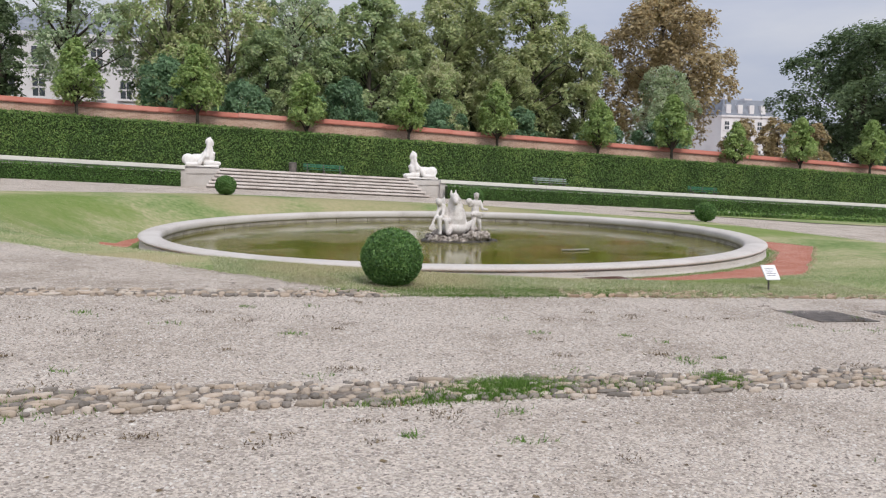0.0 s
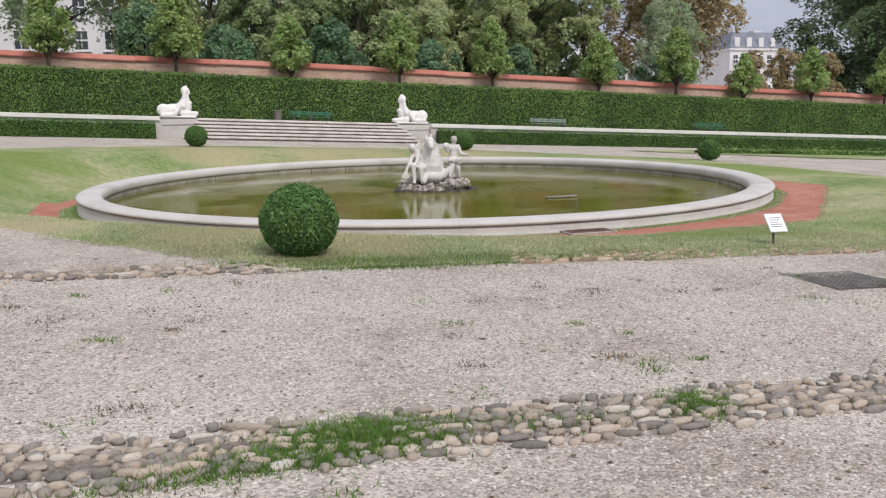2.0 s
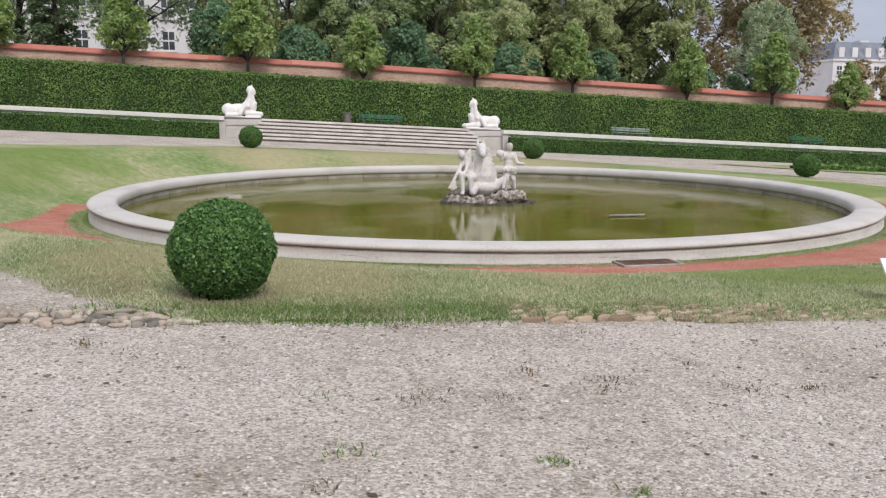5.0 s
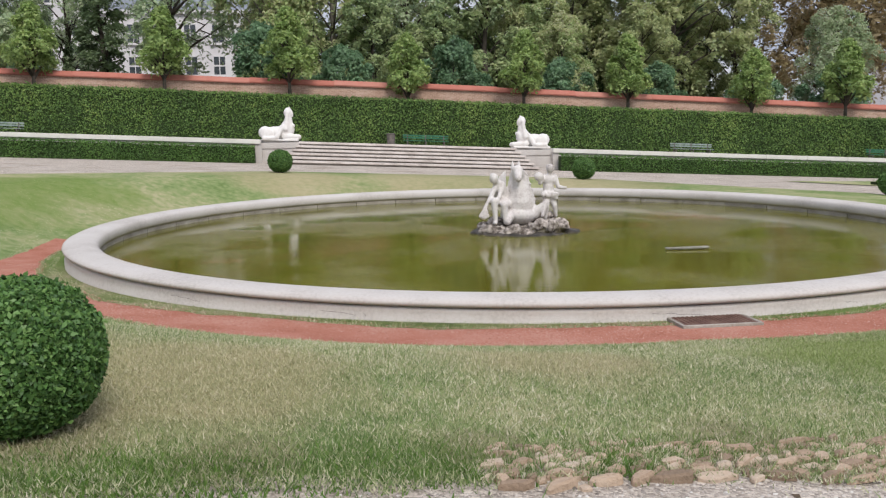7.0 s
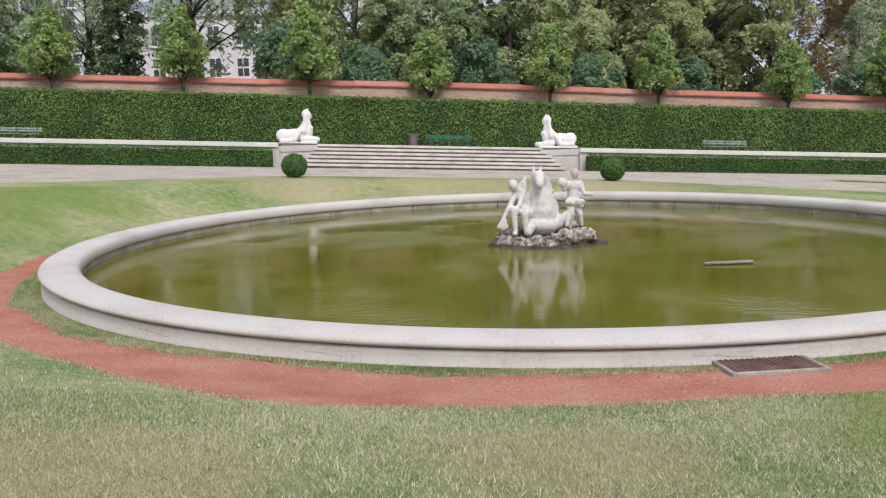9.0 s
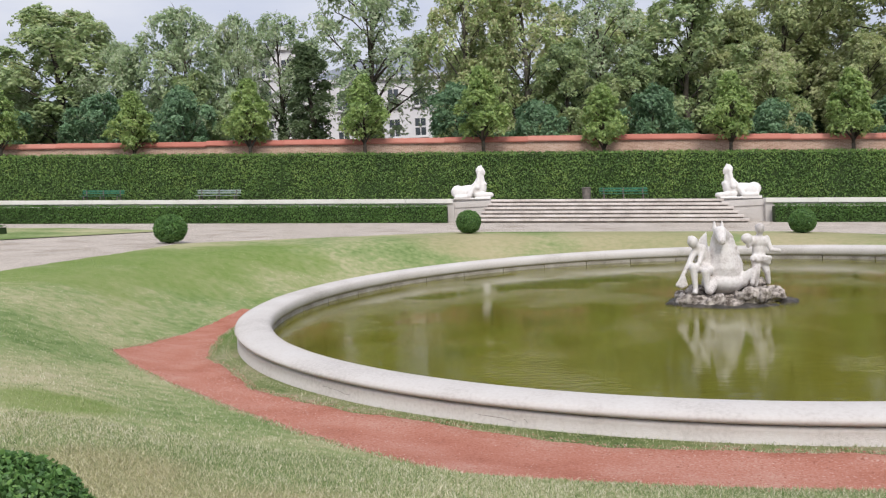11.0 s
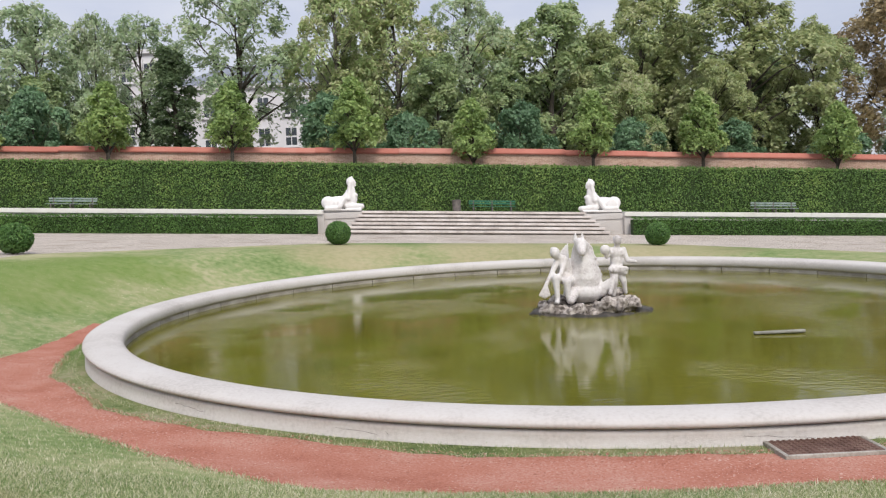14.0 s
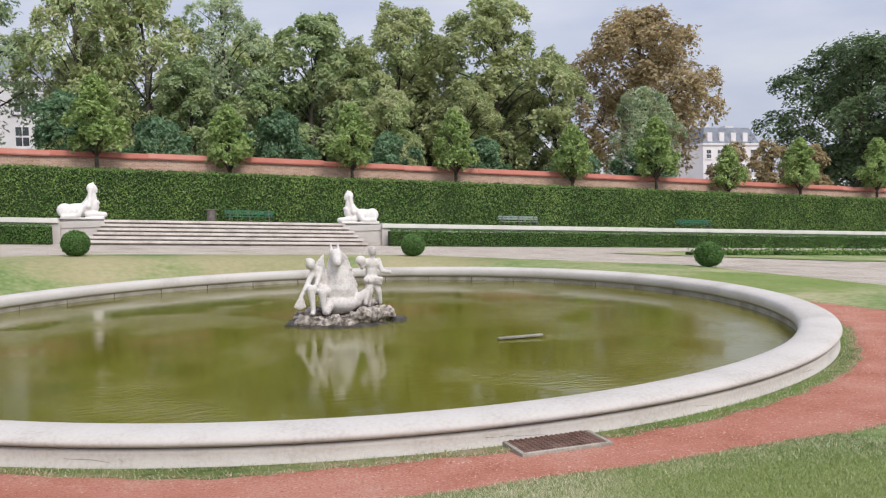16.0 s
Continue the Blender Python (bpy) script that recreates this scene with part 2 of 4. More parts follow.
GREENS = [
    leaves_of("leaf_light", [(0.248, 0.334, 0.156), (0.446, 0.572, 0.258), (0.600, 0.600, 0.349), (0.600, 0.600, 0.441)]),
    leaves_of("leaf_greyish", [(0.191, 0.272, 0.158), (0.365, 0.478, 0.274), (0.522, 0.600, 0.379), (0.600, 0.600, 0.478)]),
    leaves_of("leaf_olive", [(0.194, 0.239, 0.116), (0.353, 0.433, 0.200), (0.530, 0.565, 0.287), (0.600, 0.600, 0.382)]),
    leaves_of("leaf_autumn", [(0.221, 0.192, 0.112), (0.398, 0.323, 0.184), (0.530, 0.415, 0.232), (0.515, 0.506, 0.288)]),
    leaves_of("leaf_dark", [(0.065, 0.101, 0.050), (0.143, 0.208, 0.101), (0.244, 0.323, 0.158)]),
    leaves_of("leaf_mid", [(0.168, 0.235, 0.121), (0.335, 0.439, 0.222), (0.485, 0.570, 0.288), (0.600, 0.600, 0.378)]),
]
COPING = material("cream_coping", [(0.62, 0.60, 0.54), (0.72, 0.70, 0.65), (0.78, 0.76, 0.72)], 1.1, 20, 0.75, 0.2, 60, 0.35, 0.3)
BARK = material("bark", [(0.035, 0.03, 0.024), (0.08, 0.068, 0.055), (0.13, 0.11, 0.09)], 4, 30, 0.95, 0.8, 30, local=True)
PLASTER = material("old_pink_plaster", [(0.368, 0.247, 0.19), (0.483, 0.345, 0.276), (0.54, 0.425, 0.356)], 0.6, 8, 0.95, 0.5, 20, 0.45, 0.1)
def bricked(m):
    """Courses of worn brick showing through thin plaster."""
    n, l = m.node_tree.nodes, m.node_tree.links
    b = n["Principled BSDF"]
    sep, com = n.new("ShaderNodeSeparateXYZ"), n.new("ShaderNodeCombineXYZ")
    l.new(n.new("ShaderNodeNewGeometry").outputs["Position"], sep.inputs[0])
    l.new(sep.outputs[0], com.inputs[0])
    l.new(sep.outputs[2], com.inputs[1])
    t = n.new("ShaderNodeTexBrick")
    t.inputs["Scale"].default_value, t.inputs["Mortar Size"].default_value = 1.0, 0.012
    t.inputs["Brick Width"].default_value, t.inputs["Row Height"].default_value = 0.3, 0.085
    t.inputs["Color1"].default_value, t.inputs["Color2"].default_value, t.inputs["Mortar"].default_value = (0.75, 0.62, 0.56, 1), (1.15, 1.05, 1.0, 1), (1.3, 1.35, 1.35, 1)
    l.new(com.outputs[0], t.inputs["Vector"])
    mul = n.new("ShaderNodeMix")
    mul.data_type, mul.blend_type = "RGBA", "MULTIPLY"
    mul.inputs[0].default_value = 0.75
    l.new(b.inputs["Base Color"].links[0].from_socket, mul.inputs[6])
    l.new(t.outputs[0], mul.inputs[7])
    l.new(mul.outputs[2], b.inputs["Base Color"])


bricked(PLASTER)
TILE = material("red_clay_tile", [(0.34, 0.115, 0.085), (0.45, 0.17, 0.13), (0.52, 0.26, 0.21)], 1.2, 14, 0.85, 0.4, 40, 0.4, 0.2, rand=0.3)
GREEN_PAINT = material("green_bench_paint", [(0.02, 0.10, 0.055), (0.035, 0.15, 0.085), (0.06, 0.19, 0.12)], 3, 40, 0.45, 0.1, 60, local=True)
GREY_PAINT = material("worn_bench_paint", [(0.15, 0.21, 0.18), (0.25, 0.31, 0.28), (0.36, 0.40, 0.37)], 3, 40, 0.5, 0.1, 60, local=True)
IRON = material("dark_iron", [(0.09, 0.085, 0.08), (0.15, 0.135, 0.125), (0.23, 0.2, 0.18)], 6, 60, 0.7, 0.3, 120, metal=0.2)
RUST = material("rusty_cover", [(0.10, 0.055, 0.042), (0.17, 0.10, 0.08), (0.25, 0.17, 0.135)], 5, 50, 0.75, 0.5, 90, metal=0.3)
SIGN_WHITE = material("sign_white", [(0.72, 0.73, 0.75), (0.8, 0.8, 0.82)], 3, 30, 0.4, 0.05, 50)
SIGN_INK = material("sign_ink", [(0.10, 0.10, 0.12), (0.14, 0.14, 0.16)], 3, 30, 0.6, 0, 50)
COBBLE = material("river_cobble", [(0.14, 0.125, 0.11), (0.26, 0.235, 0.21), (0.37, 0.31, 0.25), (0.47, 0.385, 0.31), (0.58, 0.545, 0.50)], 6, 40, 0.9, 0.7, 60, 0.4, 0.15, rand=0.6)
SANDY = material("sandy_bed", [(0.12, 0.10, 0.08), (0.24, 0.205, 0.175), (0.42, 0.38, 0.34)], 3, 40, 0.95, 0.9, 70, 0.5, 0.1)
COBBLE_REST = material("river_pebble", [(0.14, 0.12, 0.105), (0.35, 0.31, 0.28), (0.50, 0.46, 0.42), (0.64, 0.61, 0.57)], 3, 30, 0.85, 0.2, 60, 0.3, 0.2, island=0.7)
SOIL = material("damp_soil", [(0.07, 0.055, 0.045), (0.14, 0.115, 0.095), (0.22, 0.19, 0.16)], 2.5, 30, 0.95, 0.7, 50)
LITTER = material("dead_leaves", [(0.07, 0.05, 0.035), (0.14, 0.10, 0.06), (0.24, 0.19, 0.11)], 3, 30, 0.9, 0, 50, island=0.6)
FACADE = material("house_plaster", [(0.58, 0.56, 0.58), (0.68, 0.66, 0.67), (0.73, 0.72, 0.72)], 0.3, 6, 0.9, 0.1, 20)
ROOF = material("slate_roof", [(0.13, 0.14, 0.17), (0.2, 0.22, 0.26), (0.27, 0.29, 0.33)], 0.6, 6, 0.7, 0.2, 20)
PANE = material("window_glass", [(0.04, 0.05, 0.06), (0.08, 0.09, 0.1)], 2, 8, 0.1, 0, 10, spec=0.6)
DRIFTWOOD = material("wet_plank", [(0.13, 0.12, 0.09), (0.25, 0.24, 0.2), (0.34, 0.33, 0.29)], 5, 40, 0.5, 0.4, 60, local=True)


# ---- helpers ----
def mesh_from(name, bm, mat, smooth=False):
    me = bpy.data.meshes.new(name)
    bm.to_mesh(me)
    bm.free()
    me.materials.append(mat)
    if smooth:
        me.polygons.foreach_set("use_smooth", [True] * len(me.polygons))
    return me


def part(name, bm, mat, parent, label="", smooth=False):
    ob = new(name, mesh_from(name, bm, mat, smooth))
    ob.parent = parent
    if label:
        ob["label"] = label
    return ob


def arrays(name, verts, faces, mat, smooth=False):
    """A mesh from numpy arrays of corners and of faces with equal corner counts."""
    verts, faces = np.asarray(verts, np.float32), np.asarray(faces, np.int32)
    me = bpy.data.meshes.new(name)
    k = faces.shape[1]
    me.vertices.add(len(verts))
    me.vertices.foreach_set("co", verts.ravel())
    me.loops.add(faces.size)
    me.loops.foreach_set("vertex_index", faces.ravel())
    me.polygons.add(len(faces))
    me.polygons.foreach_set("loop_start", np.arange(0, faces.size, k, dtype=np.int32))
    me.update(calc_edges=True)
    me.validate()
    me.materials.append(mat)
    if smooth:
        me.polygons.foreach_set("use_smooth", [True] * len(me.polygons))
    return me


def put(bm, x0, x1, y0, y1, z0, z1, slope=0.0, bevel=0.0):
    """Adds a block to bm; slope tips its top and bottom along x."""
    made = bmesh.ops.create_cube(bm, size=1)["verts"]
    for v in made:
        x, y, z = v.co
        v.co = (x0 + (x + 0.5) * (x1 - x0), y0 + (y + 0.5) * (y1 - y0), z0 + (z + 0.5) * (z1 - z0))
        v.co.z += slope * v.co.x
    if bevel:
        edges = list({e for v in made for e in v.link_edges})
        bmesh.ops.bevel(bm, geom=edges, offset=bevel, segments=2, affect="EDGES", profile=0.6)
    return bm


def block(*a, **k):
    return put(bmesh.new(), *a, **k)


def leaf_mesh(name, centres, size, mat, outward=None, lean=1.0, rng=None, long=1.5):
    """Many small diamond leaves. outward: the way each one faces, as far as lean leaves it."""
    n = len(centres)
    a = rng.normal(size=(n, 3))
    if outward is not None:
        a = outward + a * lean
    a /= np.linalg.norm(a, axis=1)[:, None] + 1e-9
    u = np.cross(a, rng.normal(size=(n, 3)))
    u /= np.linalg.norm(u, axis=1)[:, None] + 1e-9
    v = np.cross(a, u)
    s = size * rng.uniform(0.6, 1.35, (n, 1))
    sag = a * s * 0.25
    verts = np.stack([centres + u * s * long * 0.5 - sag, centres + v * s * 0.42, centres - u * s * long * 0.5 - sag, centres - v * s * 0.42], 1)
    return arrays(name, verts.reshape(-1, 3), np.arange(4 * n).reshape(-1, 4), mat)


def limb(bm, points, radii, sides=7):
    """A tapered, bent tube through the points."""
    rings = []
    for k, (p, r) in enumerate(zip(points, radii)):
        d = (Vector(points[min(k + 1, len(points) - 1)]) - Vector(points[max(k - 1, 0)])).normalized()
        u = d.orthogonal().normalized()
        v = d.cross(u)
        rings.append([bm.verts.new(Vector(p) + (u * math.cos(t) + v * math.sin(t)) * r) for t in (2 * math.pi * j / sides for j in range(sides))])
    for a, b in zip(rings, rings[1:]):
        for j in range(sides):
            bm.faces.new((a[j], a[(j + 1) % sides], b[(j + 1) % sides], b[j]))
    bm.faces.new(rings[-1])
    bm.faces.new(list(reversed(rings[0])))


SLOPE = -0.047


def g(x, y):
    """Height of the ground: a gentle slope, hollowed round the basin."""
    x, y = min(max(x, -60), 60), min(max(y, -60), 70)
    k = min(max((math.hypot(x, y) - 9.7) / 3.6, 0), 1)
    k = k * k * (3 - 2 * k)
    return -0.2 * (1 - k) + k * (0.40 + 0.0157 * y - 0.045 * x)


def octagon(a, apothem):
    """Distance to the edge of an octagon in the direction a."""
    k = math.pi / 4
    return apothem / math.cos((a + k / 2) % k - k / 2)


def lawn_edge(a):
    """Distance to the lawn's edge in the direction a: straight sides with cut corners."""
    c, s = math.cos(a), math.sin(a)
    best = 99.0
    # sides as nx, ny, distance
    for nx, ny, d in ((0, -1, 14.2), (0, 1, 15.6), (1, 0, 14.9), (-1, 0, 14.9), (0.7071, -0.7071, 13.95), (-0.7071, -0.7071, 13.95), (0.62, 0.785, 16.1), (-0.62, 0.785, 16.1)):
        dot = nx * c + ny * s
        if dot > 1e-6:
            best = min(best, d / dot)
    return best


# ---- ground ----
xs = np.unique(np.concatenate([np.linspace(-24, 24, 121), np.linspace(-60, 60, 61), [-1500, -600, -250, -120, 120, 250, 600, 1500]]))
ys = np.unique(np.concatenate([np.linspace(-24, 26, 126), np.linspace(-60, 70, 61), [-1500, -600, -250, -120, 120, 250, 600, 1500]]))
gv = np.array([[x, y, (g(x, y) if math.hypot(x, y) > 8.9 else -0.75)] for y in ys for x in xs])
ids = np.arange(len(xs) * len(ys)).reshape(len(ys), len(xs))
gf = np.stack([ids[:-1, :-1], ids[:-1, 1:], ids[1:, 1:], ids[1:, :-1]], -1).reshape(-1, 4)
tagged(new("ground", arrays("ground", gv, gf, GRAVEL, True)), "pale pinkish gravel ground of the garden paths", "ground", kind="structure")


def ring_sheet(name, inner, outer, lift, mat, steps=8, turns=240, cut=None):
    """A strip of ground between two edges given as distances by direction."""
    verts, faces = [], []
    for i in range(turns):
        a = 2 * math.pi * i / turns
        r0, r1 = inner(a), outer(a)
        for j in range(steps + 1):
            r = r0 + (r1 - r0) * j / steps
            x, y = r * math.cos(a), r * math.sin(a)
            verts.append((x, y, g(x, y) + (lift if 0 < j < steps else (-0.012 if j and name == "lawn" else min(lift, 0.008)))))
    for i in range(turns):
        for j in range(steps):
            a, b = i * (steps + 1) + j, ((i + 1) % turns) * (steps + 1) + j
            faces.append((a, a + 1, b + 1, b))
    return arrays(name, verts, faces, mat, True)


def rag(a, size, seed, rate=9):
    """A ragged offset along an edge."""
    return size * noise.noise((math.cos(a) * rate, math.sin(a) * rate, seed)) + 0.5 * size * noise.noise((math.cos(a) * rate * 5, math.sin(a) * rate * 5, seed + 3))


red_in = lambda a: 9.43 + rag(a, 0.16, 1.0, 5)
red_out = lambda a: ((octagon(a - 0.05 * max(-math.cos(a), 0), 10.03) + 0.25 * max(-math.sin(a), 0) ** 2) if math.sin(a) < 0.15 else 9.85) + rag(a, 0.07, 2.0)
lawn_out = lambda a: lawn_edge(a) + 0.08 + rag(a, 0.16, 3.0, 14)
tagged(new("lawn", ring_sheet("lawn", red_out, lawn_out, 0.016, GRASS_GROUND, 14, 720)), "dry patchy green and straw lawn sloping to the basin", "lawn", kind="structure")
tagged(new("lawn_ring", ring_sheet("lawn_ring", lambda a: 8.85, red_in, 0.012, WORN, 3, 720)), "narrow band of worn grass at the foot of the basin wall", "lawn", kind="structure")
tagged(new("red_path", ring_sheet("red_path", lambda a: red_in(a) - 0.05, lambda a: red_out(a) + 0.05, 0.014, RED, 5, 720)), "brick-red grit path with pointed corners round the basin", "path", kind="structure")

# ---- basin ----
basin = tagged(new("fountain_basin"), "round pale stone fountain basin with rounded rim and olive water", "basin")
PROFILE = [(8.52, -0.10), (8.48, -0.04), (8.48, 0.09), (8.54, 0.135), (8.66, 0.162), (8.8, 0.17), (8.93, 0.163), (9.02, 0.145), (9.075, 0.12), (9.085, 0.098), (9.075, 0.075), (9.052, 0.06), (9.02, 0.052)]


def revolve(profile, a0, a1, steps, ends=True):
    bm = bmesh.new()
    rings = []
    for i in range(steps + 1):
        a = a0 + (a1 - a0) * i / steps
        rings.append([bm.verts.new((r * math.cos(a), r * math.sin(a), z)) for r, z in profile])
    for p, q in zip(rings, rings[1:]):
        for j in range(len(profile)):
            k = (j + 1) % len(profile)
            bm.faces.new((p[j], q[j], q[k], p[k]))
    if ends and a1 - a0 < 6.28:
        bm.faces.new(rings[0])
        bm.faces.new(list(reversed(rings[-1])))
    bmesh.ops.recalc_face_normals(bm, faces=bm.faces)
    return bm


COUNT = 40
step_a = 2 * math.pi / COUNT
coping_mesh = mesh_from("coping_stone", revolve(PROFILE, 0.0, step_a - 0.0001, 6, False), STONE, True)
for i in range(COUNT):
    o = new("coping_stone", coping_mesh)
    o.parent, o.rotation_euler = basin, (0, 0, i * step_a)
part("outer_wall", revolve([(8.7, -0.5), (8.7, -0.03), (8.99, -0.03), (9.035, 0.05), (9.04, 0.0), (9.045, -0.1), (9.055, -0.105), (9.065, -0.5)], 0, 2 * math.pi, 180), STONE, basin, "pale fascia with hairline cracks", True)
course = mesh_from("inner_stone", revolve([(8.53, -0.42), (8.53, -0.075), (8.8, -0.075), (8.8, -0.42)], 0.0012, step_a / 1.0 - 0.0012, 4), STONE_WET_SHADE)
for i in range(COUNT):
    o = new("inner_stone", course)
    o.parent, o.rotation_euler = basin, (0, 0, (i + 0.5) * step_a)
bm = bmesh.new()
bmesh.ops.create_circle(bm, cap_ends=True, segments=160, radius=8.75, matrix=Matrix.Translation((0, 0, -0.2)))
part("water", bm, WATER, basin, "still olive-green pond water")
# hairline cracks and old repairs on the fascia
rng = np.random.default_rng(5)
for a0, length in ((-2.04, 0.05), (-1.35, 0.03), (-1.98, 0.004), (-2.3, 0.06), (-1.62, 0.07), (-1.1, 0.05), (-0.8, 0.04)):
    pts = [(9.042 * math.cos(a0 + length * k / 6), 9.042 * math.sin(a0 + length * k / 6), -0.03 + 0.006 * rng.normal() - 0.006 * k) for k in range(7)]
    crack = bmesh.new()
    limb(crack, pts, [0.001 + 0.0014 * rng.random() for _ in pts], 5)
    part("crack", crack, IRON, basin, "thin dark crack in the fascia")

basin.scale = (0.995, 1.015, 1)
basin.location, basin.rotation_euler = (0, 0, 0.065), (radians(0.9), 0, 0)

# floating plank
plank = block(-0.4, 0.4, -0.06, 0.06, -0.02, 0.014, bevel=0.012)
for v in plank.verts:
    v.co.z += 0.015 * math.sin(v.co.x * 7)
    v.co.y += 0.03 * math.sin(v.co.x * 3)
o = tagged(new("floating_plank", mesh_from("floating_plank", plank, DRIFTWOOD)), "pale weathered wooden plank floating on the green water", "plank")
o.matrix_world = pose(2.5, -3.5, -0.155, 0, 0, -8)

# ---- fountain sculpture ----
@functools.lru_cache(None)
def ball(seg):
    """Corners and faces of a unit ball."""
    rows = seg - 2
    pts = [(0.0, 0.0, 1.0)]
    for i in range(1, rows):
        p = math.pi * i / rows
        pts += [(math.sin(p) * math.cos(2 * math.pi * j / seg), math.sin(p) * math.sin(2 * math.pi * j / seg), math.cos(p)) for j in range(seg)]
    pts.append((0.0, 0.0, -1.0))
    f = [(0, 1 + j, 1 + (j + 1) % seg) for j in range(seg)]
    for i in range(rows - 2):
        a, b = 1 + i * seg, 1 + (i + 1) * seg
        f += [(a + j, b + j, b + (j + 1) % seg, a + (j + 1) % seg) for j in range(seg)]
    a = 1 + (rows - 2) * seg
    f += [(len(pts) - 1, a + (j + 1) % seg, a + j) for j in range(seg)]
    return pts, f


def blob(bm, c, r, turn=(0, 0, 0), seg=12):
    pts, faces = ball(seg)
    m = pose(*c, *turn) @ Matrix.Diagonal((*r, 1))
    made = [bm.verts.new(m @ Vector(p)) for p in pts]
    for f in faces:
        bm.faces.new([made[k] for k in f])


def sinew(bm, a, b, r0, r1, n=6):
    """A chain of overlapping balls from a to b, for a limb."""
    for k in range(n + 1):
        t = k / n
        c = [p + (q - p) * t for p, q in zip(a, b)]
        r = r0 + (r1 - r0) * t
        blob(bm, c, (r, r, r), seg=10)


def carved(name, bm, mat, voxel, rough=0.0):
    me = mesh_from(name, bm, mat)
    ob = new(name, me)
    r = ob.modifiers.new("remesh", "REMESH")
    r.mode, r.voxel_size, r.use_smooth_shade = "VOXEL", voxel, True
    s = ob.modifiers.new("smooth", "SMOOTH")
    s.iterations, s.factor = 3, 0.5
    if rough:
        t = bpy.data.textures.new(name, "CLOUDS")
        t.noise_scale = 0.16
        d = ob.modifiers.new("rough", "DISPLACE")
        d.texture, d.strength, d.mid_level, d.texture_coords = t, rough, 0.5, "GLOBAL"
    return ob


rng = np.random.default_rng(11)
bm = bmesh.new()
blob(bm, (0.26, 0, -0.34), (0.9, 0.78, 0.36))
for k in range(46):
    a = rng.uniform(0, 6.283)
    d = rng.uniform(0.5, 1.06)
    s = rng.uniform(0.1, 0.22)
    blob(bm, (0.26 + d * 0.9 * math.cos(a), d * 0.78 * math.sin(a), rng.uniform(-0.13, 0.18) - 0.1 * d + 0.08 * math.cos(a)), (s * 1.3, s, s * 0.8), (rng.uniform(0, 40), rng.uniform(0, 40), rng.uniform(0, 180)), 10)
rock = tagged(carved("rock_mound", bm, ROCK, 0.026, 0.16), "pale pitted rock mound, black and wet at the waterline", "rock")

WET_ROCK = material("wet_black_rock", [(0.012, 0.011, 0.009), (0.04, 0.035, 0.028), (0.12, 0.10, 0.085)], 6, 30, 0.35, 0.8, 40, local=True)
bm = bmesh.new()
for k in range(52):
    a = k / 52 * 6.283 + rng.normal(0, 0.05)
    s = rng.uniform(0.06, 0.13)
    d = rng.uniform(0.98, 1.1)
    blob(bm, (0.26 + d * math.cos(a) * 1.02, d * math.sin(a) * 0.84, -0.165), (s * 1.5, s * 1.2, s * rng.uniform(0.4, 0.9)), (0, 0, rng.uniform(0, 180)), 8)
tagged(carved("rock_skirt", bm, WET_ROCK, 0.03, 0.06), "black wet stones at the waterline of the mound", "rock")
bm = bmesh.new()
# rearing sea horse in the middle
blob(bm, (0.17, 0.05, 0.36), (0.37, 0.4, 0.36))
blob(bm, (0.15, 0.02, 0.18), (0.42, 0.42, 0.24))
sinew(bm, (0.16, -0.02, 0.45), (0.1, -0.06, 0.98), 0.34, 0.185, 14)
sinew(bm, (0.1, -0.08, 0.98), (0.07, -0.22, 1.14), 0.18, 0.13, 7)
sinew(bm, (0.07, -0.22, 1.14), (0.05, -0.42, 0.98), 0.12, 0.075, 8)
for q in (-0.01, 0.13):
    sinew(bm, (q, -0.1, 1.2), (q, -0.1, 1.35), 0.05, 0.022, 6)
for k in range(16):
    t = k / 15
    blob(bm, (0.24 + 0.22 * (1 - t) + 0.03 * math.sin(k * 2.3), 0.06 - 0.1 * t, 0.5 + 0.62 * t), (0.1, 0.1, 0.035), (0, 38, 0), 8)
for k in range(6):
    sinew(bm, (-0.12 - 0.035 * k, 0.22, 0.5), (-0.1 - 0.045 * k, 0.26, 1.14 - 0.05 * k), 0.05, 0.022, 12)
sinew(bm, (0.46, -0.16, 0.2), (0.68, -0.26, 0.42), 0.13, 0.06, 8)
sinew(bm, (0.68, -0.26, 0.42), (0.6, -0.34, 0.16), 0.06, 0.045, 6)
sinew(bm, (-0.1, -0.3, 0.2), (-0.2, -0.48, 0.05), 0.11, 0.07, 6)
# seated boy with a shell
sinew(bm, (-0.2, -0.02, 0.5), (-0.3, -0.1, 0.8), 0.15, 0.145, 9)
sinew(bm, (-0.3, -0.12, 0.84), (-0.42, -0.2, 0.93), 0.1, 0.07, 5)
blob(bm, (-0.46, -0.24, 0.99), (0.095, 0.105, 0.12))
for k in range(14):
    blob(bm, (-0.45 + 0.07 * math.cos(k * 2.4), -0.22 + 0.07 * math.sin(k * 2.4), 1.02 + 0.05 * math.sin(k * 1.3)), (0.036, 0.036, 0.04), seg=6)
sinew(bm, (-0.4, -0.16, 0.82), (-0.54, -0.26, 0.57), 0.066, 0.052, 9)
sinew(bm, (-0.54, -0.26, 0.57), (-0.68, -0.36, 0.36), 0.05, 0.04, 8)
for k in range(5):
    sinew(bm, (-0.67, -0.37, 0.37), (-0.62 - 0.045 * k, -0.4, 0.14 + 0.02 * abs(k - 2)), 0.035, 0.034, 6)
sinew(bm, (-0.26, -0.16, 0.8), (-0.36, -0.34, 0.58), 0.066, 0.05, 8)
sinew(bm, (-0.2, -0.1, 0.46), (-0.48, -0.38, 0.5), 0.125, 0.085, 10)
